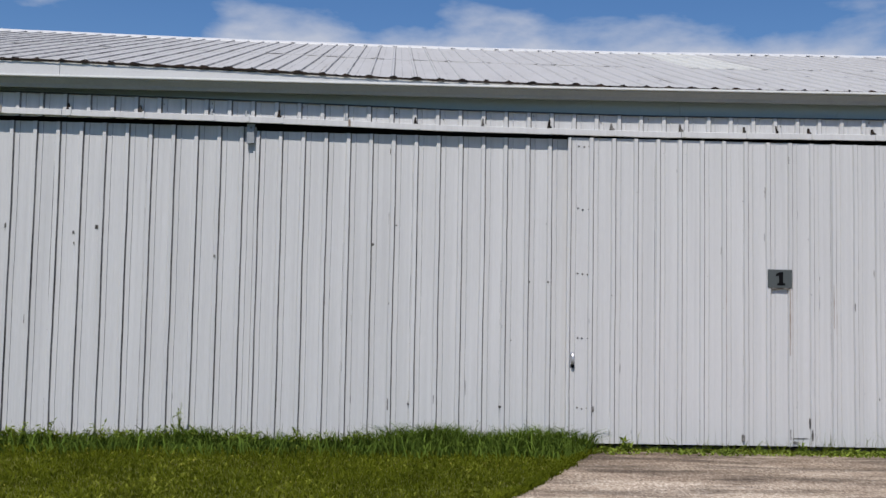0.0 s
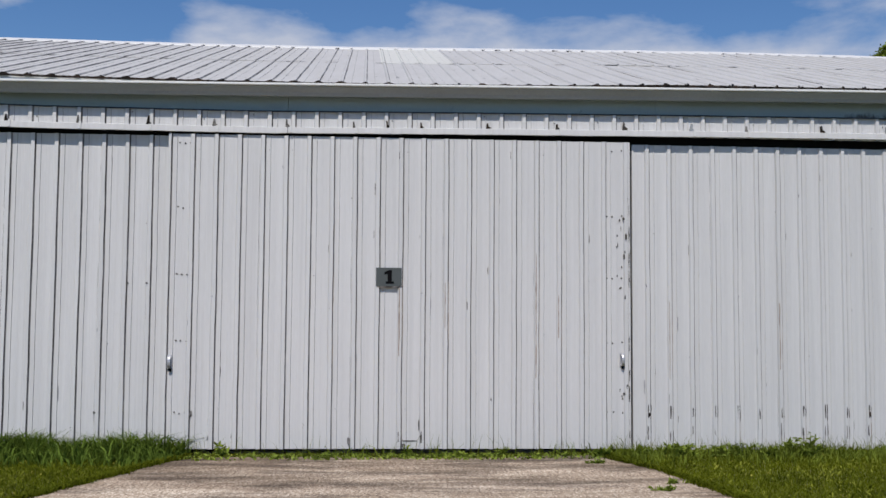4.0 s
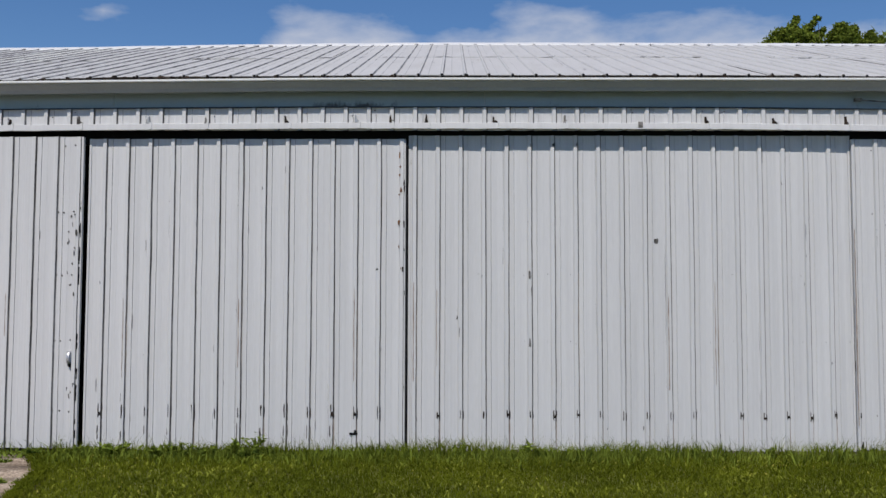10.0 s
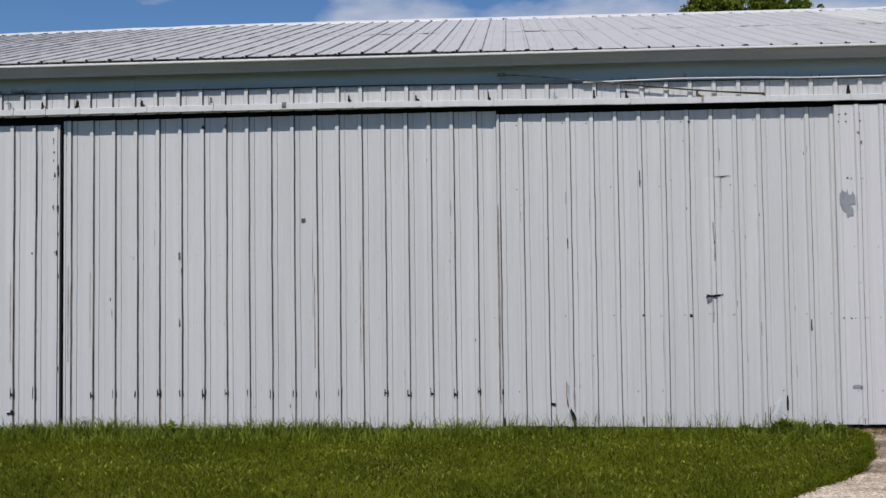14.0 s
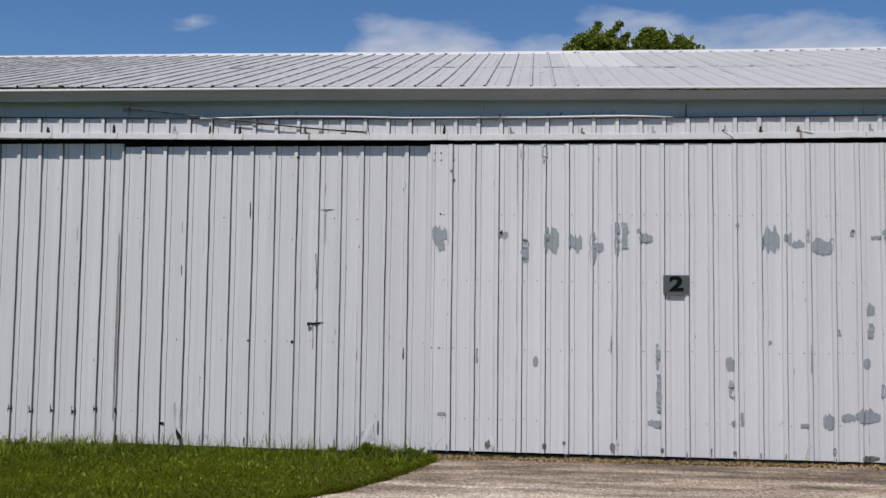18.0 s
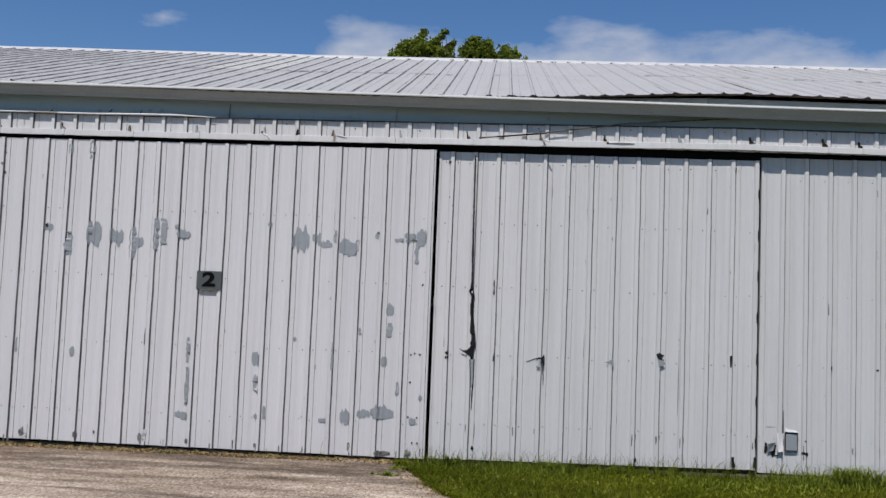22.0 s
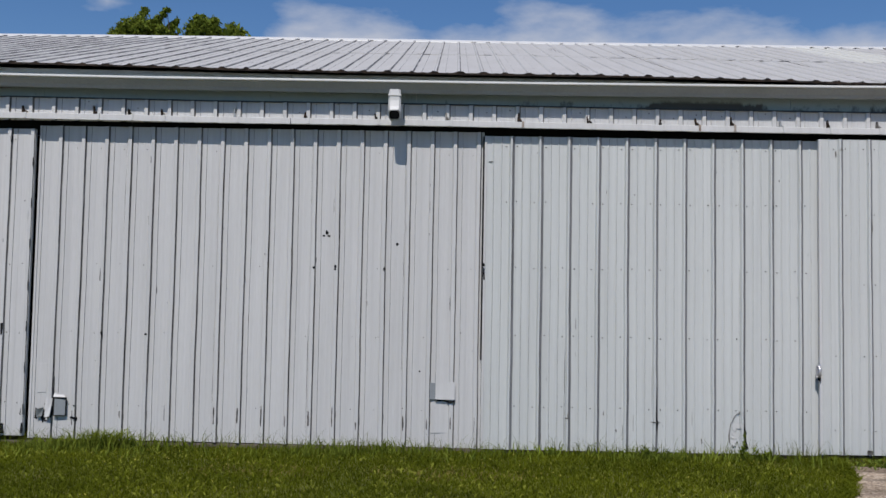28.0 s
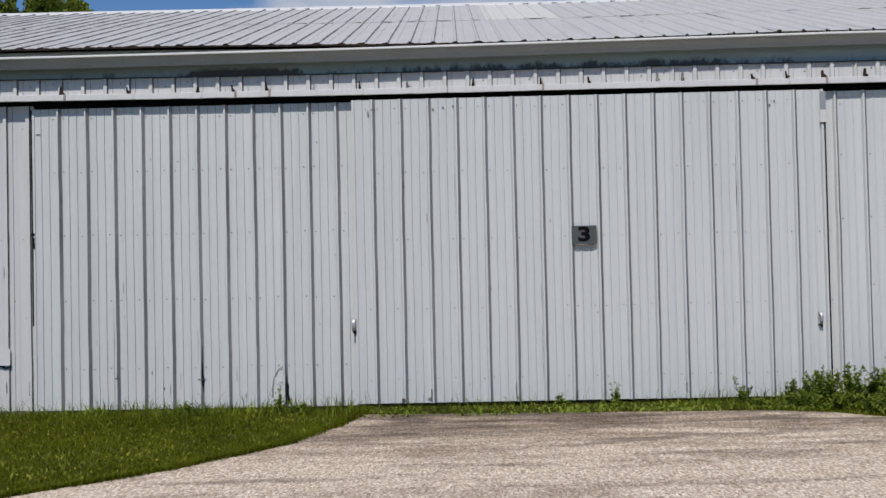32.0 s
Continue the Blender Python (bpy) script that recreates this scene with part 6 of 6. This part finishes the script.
def rank_grass():
    """Taller uncut grass along the foot of the leaves, thicker in some places."""
    rng = np.random.default_rng(8)

    def keep(o, r):
        thick = 0.05 + 0.95 * patchy(o, 2.3, 2) ** 1.5
        thick = np.where((o[:, 0] > 5.6) & (o[:, 0] < 13.4), 0.3 + 0.5 * thick, thick)
        thick = np.where((o[:, 0] < 1.4) & (o[:, 0] > -0.6), 1.0, thick)
        thick = np.where((o[:, 0] > 24.7) & (o[:, 0] < 31.7), 0.45 * thick, thick)
        for x0, x1, f in ((31.85, 36.0, 0.12), (1.45, 5.4, 0.12), (16.4, 20.8, 0.06)):
            thick = np.where((o[:, 0] > x0) & (o[:, 0] < x1), f * thick, thick)
        return r.random(len(o)) < thick * np.exp(-np.abs(o[:, 1]) / 0.2)

    p = spots(260000, -6.5, 40, -0.7, 0.04, 51, keep)
    tall = np.where((p[:, 0] < 1.4) & (p[:, 0] > -0.6), 1.75, np.where(p[:, 0] < -0.5, 1.35, 1.15)) * np.where((p[:, 0] > 13) & (p[:, 0] < 24.3), 0.7, 1.0)
    tall = tall * np.where((p[:, 0] > 8.5) & (p[:, 0] < 13.4), 1.1, 1.0)
    h = (0.06 + 0.1 * rng.random(len(p)) ** 2) * tall * (0.7 + 0.6 * patchy(p, 3.1, 5))
    w, deep = 0.006 + 0.009 * rng.random(len(p)), p[:, 0] < 1.5
    blades("rank_grass", p[~deep], h[~deep], w[~deep], 0.75, GRASS2, 52, "taller uncut grass along the foot of the wall", "grass")
    blades("rank_grass", p[deep], 1.15 * h[deep], 1.3 * w[deep], 0.95, DEEP, 53, "deep green uncut grass beside the first apron", "grass")
    p = spots(8000, -6.5, 40, -0.25, 0.03, 61, lambda o, r: r.random(len(o)) < (0.3 + 0.7 * patchy(o, 1.4, 9)) * np.where(((o[:, 0] > 31.8) & (o[:, 0] < 36)) | ((o[:, 0] > 1.4) & (o[:, 0] < 5.4)) | ((o[:, 0] > 16.4) & (o[:, 0] < 20.8)), 0.2, np.where(o[:, 0] > 25.5, 0.45, 1.0)))
    blades("grass_stalks", p, 0.14 + 0.14 * rng.random(len(p)), 0.004 + 0.002 * rng.random(len(p)), 0.5, GRASS, 62, "thin seeding grass stalks against the wall", "grass")
    # low leafy growth between the aprons and the doors
    for x0, x1, y0, y1, n, mat, text in ((1.3, 5.5, -0.36, -0.06, 1500, WEED, "low green weeds between apron and door"), (31.9, 37.5, -0.62, -0.12, 2600, WEED, "low green weeds between apron and door"), (16.45, 20.9, -0.2, 0.0, 4200, STRAW, "dry brown weeds along the door's foot")):
        r2 = np.random.default_rng(int(x0 * 10))
        q = np.stack([r2.uniform(x0, x1, n), r2.uniform(y0, y1, n), np.zeros(n)], 1)
        q = q[r2.random(n) < 0.25 + 0.75 * patchy(q, 4.3, x0)]
        q[:, 2] = -0.03 + 0.03 * q[:, 1]
        tall = 0.022 if mat is STRAW else 0.028
        blades("apron_weeds", q, tall + tall * r2.random(len(q)), 0.014 + 0.02 * r2.random(len(q)), 1.1, mat, int(x0), text, "weeds")

    r3 = np.random.default_rng(91)
    q = np.stack([r3.normal(0, 0.09, 700), r3.uniform(-1.9, -0.15, 700), np.zeros(700)], 1)
    q[:, 0] += np.array([SLABS[1][1](v) for v in q[:, 1]]) - 0.05
    q[:, 2] = -0.03 + 0.03 * q[:, 1]
    q = q[::2]
    blades("dry_edge_weeds", q, 0.015 + 0.03 * r3.random(350), 0.01 + 0.014 * r3.random(350), 1.0, STRAW, 92, "dry brown weeds along the apron's edge", "weeds")


rank_grass()


def tufts():
    """Thick bunches of uncut grass at the wall."""
    rng = np.random.default_rng(81)
    rows, tall = [], []
    for x, spread, h, n in ((25.02, 0.3, 0.24, 420), (24.7, 0.2, 0.14, 150), (22.2, 0.3, 0.14, 200), (15.9, 0.3, 0.17, 420), (16.25, 0.2, 0.12, 200), (15.5, 0.2, 0.1, 120), (7.3, 0.35, 0.16, 320), (6.1, 0.3, 0.13, 160), (9.9, 0.3, 0.14, 220), (10.4, 0.25, 0.13, 160), (11.6, 0.3, 0.1, 120),
                           (-0.1, 0.4, 0.26, 520), (0.6, 0.5, 0.2, 420), (-0.9, 0.5, 0.16, 320), (-2.4, 0.4, 0.2, 420), (-3.1, 0.4, 0.13, 220), (-4.0, 0.4, 0.15, 260), (-1.6, 0.4, 0.12, 220), (30.2, 0.4, 0.1, 160), (31.2, 0.3, 0.12, 140), (13.3, 0.4, 0.1, 160)):
        rows.append(np.stack([rng.normal(x, spread * 0.45, n), -0.06 - np.abs(rng.normal(0, 0.08, n)), np.full(n, -0.04)], 1))
        tall.append((1.3 if x < 1 else 1.0) * h * rng.uniform(0.35, 1.1, n))
    p, h = np.concatenate(rows), np.concatenate(tall)
    deep, w = p[:, 0] < 1.5, 0.008 + 0.008 * rng.random(len(p))
    blades("grass_tufts", p[deep], h[deep], 1.2 * w[deep], 0.9, DEEP, 83, "thick bunches of deep green grass at the wall's foot", "grass")
    blades("grass_tufts", p[~deep], h[~deep], w[~deep], 0.9, TUFT, 82, "thick bunches of uncut grass at the wall's foot", "grass")


tufts()


def weed(x, y, tall, spread, stems, seed, leaf_size=0.045, group="weeds along the wall", text="tall green weed growing against the hangar wall", dense=24):
    rng = random.Random(seed)
    w = thing("weed", text, "weed", group, (x, y, ground_z(x, y) - 0.01))
    for s in range(stems):
        a, lean = rng.uniform(0, 6.28), rng.uniform(0.02, 1) * spread
        h = tall * rng.uniform(0.55, 1.0)
        top = Vector((math.cos(a) * lean, 0.35 * math.sin(a) * lean - 0.02, h))
        path = [Vector((0, 0, 0)) + top * f + Vector((0.15 * lean * math.sin(3 * f + s), 0, 0)) for f in (0, 0.3, 0.6, 0.85, 1)]
        part("stem", mesh("stem", *tube(path, [0.004, 0.0035, 0.003, 0.002, 0.001], 4), WEED), w)
        datas = []
        for i in range(dense):
            f = rng.uniform(0.12, 1)
            p = path[0].lerp(path[-1], f)
            d = Vector((rng.uniform(-1, 1), rng.uniform(-1, 0.4), rng.uniform(-0.3, 0.7))).normalized()
            size = leaf_size * rng.uniform(0.6, 1.3) * (1.15 - 0.6 * f)
            across = d.cross(Vector((rng.uniform(-1, 1), rng.uniform(-1, 1), 1))).normalized() * size * 0.42
            datas.append(([p, p + d * size * 0.8 + across, p + d * size * 1.9, p + d * size * 0.8 - across], [(0, 1, 2, 3)]))
        part("leaves", mesh("leaves", *merged(datas), WEED), w)
    return w


for i, (x, tall, spread, stems) in enumerate([(-4.15, 0.24, 0.14, 4), (-3.7, 0.16, 0.14, 3), (-3.13, 0.16, 0.12, 3), (-2.56, 0.46, 0.08, 3), (-2.45, 0.2, 0.2, 8), (-1.95, 0.17, 0.16, 5), (-0.78, 0.22, 0.1, 4), (-0.11, 0.2, 0.2, 6), (7.45, 0.24, 0.14, 4), (7.21, 0.22, 0.14, 4), (10.04, 0.16, 0.14, 4), (15.87, 0.16, 0.16, 9), (16.31, 0.12, 0.16, 5), (22.23, 0.12, 0.22, 5), (25.01, 0.16, 0.2, 5), (31.08, 0.3, 0.07, 4), (33.83, 0.16, 0.08, 4), (34.39, 0.26, 0.08, 4), (3.5, 0.12, 0.1, 3), (4.4, 0.1, 0.1, 3), (1.75, 0.15, 0.12, 3)]):
    thin = spread <= 0.1
    weed(x, -0.08, tall, spread, stems + (2 if thin else 0), 70 + i, 0.03 if thin else 0.045, dense=14 if thin else 24)
THICKET = [(36.05, -0.22, 0.26, 0.16, 5), (36.3, -0.28, 0.38, 0.25, 12), (36.6, -0.3, 0.42, 0.2, 12), (36.9, -0.35, 0.42, 0.25, 12), (37.2, -0.35, 0.46, 0.3, 12), (36.1, -0.45, 0.18, 0.3, 14), (36.35, -0.6, 0.2, 0.3, 14), (36.6, -0.75, 0.2, 0.3, 14), (36.9, -0.7, 0.26, 0.35, 16), (37.2, -0.75, 0.28, 0.35, 16),
           (36.75, -0.95, 0.16, 0.3, 14), (37.1, -1.05, 0.18, 0.35, 16), (37.5, -0.7, 0.34, 0.35, 14), (37.45, -1.1, 0.22, 0.35, 14), (37.85, -0.8, 0.36, 0.4, 14), (35.6, -0.15, 0.3, 0.14, 3), (35.75, -0.35, 0.1, 0.25, 6), (36.45, -0.2, 0.34, 0.3, 14), (36.75, -0.22, 0.36, 0.3, 16), (37.0, -0.25, 0.38, 0.3, 16), (37.35, -0.28, 0.4, 0.32, 16), (37.6, -0.3, 0.4, 0.34, 16), (36.2, -0.3, 0.24, 0.25, 12)]
for i, (x, y, tall, spread, stems) in enumerate(THICKET):
    weed(x, y, tall, spread, stems, 170 + i, 0.027, "weed thicket beside the third door", "dense leafy green weeds beside the third door", 80)
rng_w = random.Random(31)
for i in range(11):
    weed(1.65 + 0.34 * i + rng_w.uniform(-0.12, 0.12), -0.1 - 0.16 * rng_w.random(), rng_w.uniform(0.035, 0.08), 0.2, 6, 400 + i, 0.034, "low weeds at a door's foot", "low leafy weeds sprawling between apron and door", 12)
for i in range(9):
    weed(32.2 + 0.42 * i + rng_w.uniform(-0.12, 0.12), -0.16 - 0.26 * rng_w.random(), rng_w.uniform(0.03, 0.06), 0.2, 6, 420 + i, 0.03, "low weeds at a door's foot", "low leafy weeds sprawling between apron and door", 12)
for i in range(8):
    weed(5.4 + 0.28 * i + rng_w.uniform(-0.1, 0.1), -0.12 - 0.1 * rng_w.random(), rng_w.uniform(0.09, 0.17), 0.2, 6, 440 + i, 0.042)
for i in range(28):
    weed(-4.7 + 0.21 * i + rng_w.uniform(-0.1, 0.1), -0.06 - 0.1 * rng_w.random(), rng_w.uniform(0.13, 0.27) * (1.0 if i < 18 else 0.75), 0.18, 5, 300 + i, 0.038, dense=20)
for i, x in enumerate([6.0, 6.6, 7.6, 8.3, 9.4, 10.2, 10.6, 11.5, 12.3, 13.0, 15.6, 16.0, 21.3, 22.9, 24.6, 25.3, 29.3, 30.2, 31.3]):
    weed(x + rng_w.uniform(-0.1, 0.1), -0.08, rng_w.uniform(0.07, 0.15), 0.14, 4, 330 + i, 0.034)
for i, (x, y) in enumerate([(20.85, -0.45), (20.75, -0.8), (5.65, -1.5), (5.5, -1.8), (5.2, -0.55)]):
    weed(x, y, 0.05, 0.2, 9, 260 + i, 0.026, "tufts at the apron edge", "low dry tuft of weeds at the apron's edge")

# ---- the tree behind the hangar ----


def tree(x, y):
    rng = random.Random(4)
    t = thing("tree", "broadleaf tree with a green crown behind the hangar", "tree", place=(x, y, -0.54))
    part("trunk", mesh("trunk", *tube([(0, 0, 0), (0.1, 0, 2.5), (0.0, 0.1, 5), (0.1, 0, 7.1)], [0.34, 0.28, 0.22, 0.12], 12), BARK), t)
    lumps = [(3.75, 0.3, 9.38, 0.13), (0, 0, 8.0, 1.5), (-1.2, 0.3, 8.3, 1.1), (1.1, -0.2, 8.3, 1.1), (0, 0.2, 6.9, 1.5),
             (-2.0, -0.4, 9.7, 0.15), (-1.75, -0.5, 9.75, 0.22), (-1.45, -0.5, 9.9, 0.27), (-1.1, -0.5, 9.85, 0.3), (-0.75, -0.3, 9.85, 0.25), (-0.4, 0, 9.66, 0.18), (-0.1, 0, 9.68, 0.16), (0.15, 0.1, 10.03, 0.24), (0.3, 0.1, 10.28, 0.18), (0.6, 0.1, 10.12, 0.22),
             (0.7, 0.15, 10.3, 0.1), (0.4, 0, 9.85, 0.28), (0.95, 0.2, 9.83, 0.14), (1.25, 0.2, 10.0, 0.18), (1.5, 0.2, 9.9, 0.15), (1.3, 0.2, 9.78, 0.22), (1.7, 0.2, 9.74, 0.1)]
    # leaning sprays that stand out of the crown
    for foot, tip, size in (((-1.42, -0.5, 9.95), (-1.16, -0.45, 10.45), 0.1), ((-0.98, -0.4, 9.95), (-0.54, -0.4, 10.48), 0.1), ((-0.52, -0.2, 9.92), (-0.3, -0.2, 10.22), 0.085)):
        for k in range(5):
            lumps.append((*Vector(foot).lerp(Vector(tip), k / 4), size * (1 - 0.13 * k)))
    for lx, ly, lz, r in lumps:
        a = Vector((0.05, 0, 5.2 + 0.2 * (lz - 6)))
        b = Vector((lx, ly, lz))
        part("limb", mesh("limb", *tube([a, a.lerp(b, 0.5) + Vector((0, 0, -0.25)), b], [0.07, 0.035, 0.006], 6), BARK), t)
    verts, faces = [], []
    for lx, ly, lz, r in lumps:
        high = lz > 9.2
        twigs = []
        for i in range(int(60 * r) + 10):
            d = Vector((rng.gauss(0, 1), rng.gauss(0, 1), rng.gauss(0, 1) + 0.25)).normalized()
            twigs.append(Vector((lx, ly, lz)) + d * r * rng.uniform(0.35, 1.2))
        for i in range(int((3200 if high else 900) * r)):
            q = rng.choice(twigs)
            p = q + Vector((rng.gauss(0, 1), rng.gauss(0, 1), rng.gauss(0, 0.8))) * (0.02 + 0.2 * min(r, 0.32) if high else 0.3)
            s = rng.uniform(0.035, 0.075) * (1 if high else 2)
            u = Vector((rng.uniform(-1, 1), rng.uniform(-1, 1), rng.uniform(-1, 1))).normalized()
            v = u.cross(Vector((rng.uniform(-1, 1), rng.uniform(-1, 1), rng.uniform(-0.2, 1)))).normalized()
            n = len(verts)
            verts += [p - u * s, p + v * s * 0.55, p + u * s, p - v * s * 0.55]
            faces.append((n, n + 1, n + 2, n + 3))
    tagged(part("crown", mesh("crown", verts, faces, LEAF), t, "green leaves in uneven clumps"), kind="stuff")
    return t


tree(20.4, 19.6)


# ---- unseen woods behind the lawn, added to hide the lowest sky that way ----


def woods():
    """An added belt of trees far across the lawn, out of view: ragged crowns down to the ground."""
    rng = np.random.default_rng(77)
    n = 30000
    x = rng.uniform(-260, 300, n)
    top = 8.5 + 1.6 * np.sin(x * 0.11) + 1.1 * np.sin(x * 0.33 + 2) + 0.8 * np.sin(x * 0.9)
    z = top * rng.random(n) ** 0.8
    y = -150 - 8 * rng.random(n) * (1.2 - z / 16) + 3 * np.sin(x * 0.3 + z)
    p = np.stack([x, y, z - 0.6], 1)
    blades("unseen_woods", p, 1.0 + rng.random(n), 1.6 + rng.random(n), 0.9, LEAF, 78, "added dark green belt of woods far across the field, out of view", "woods")


woods()
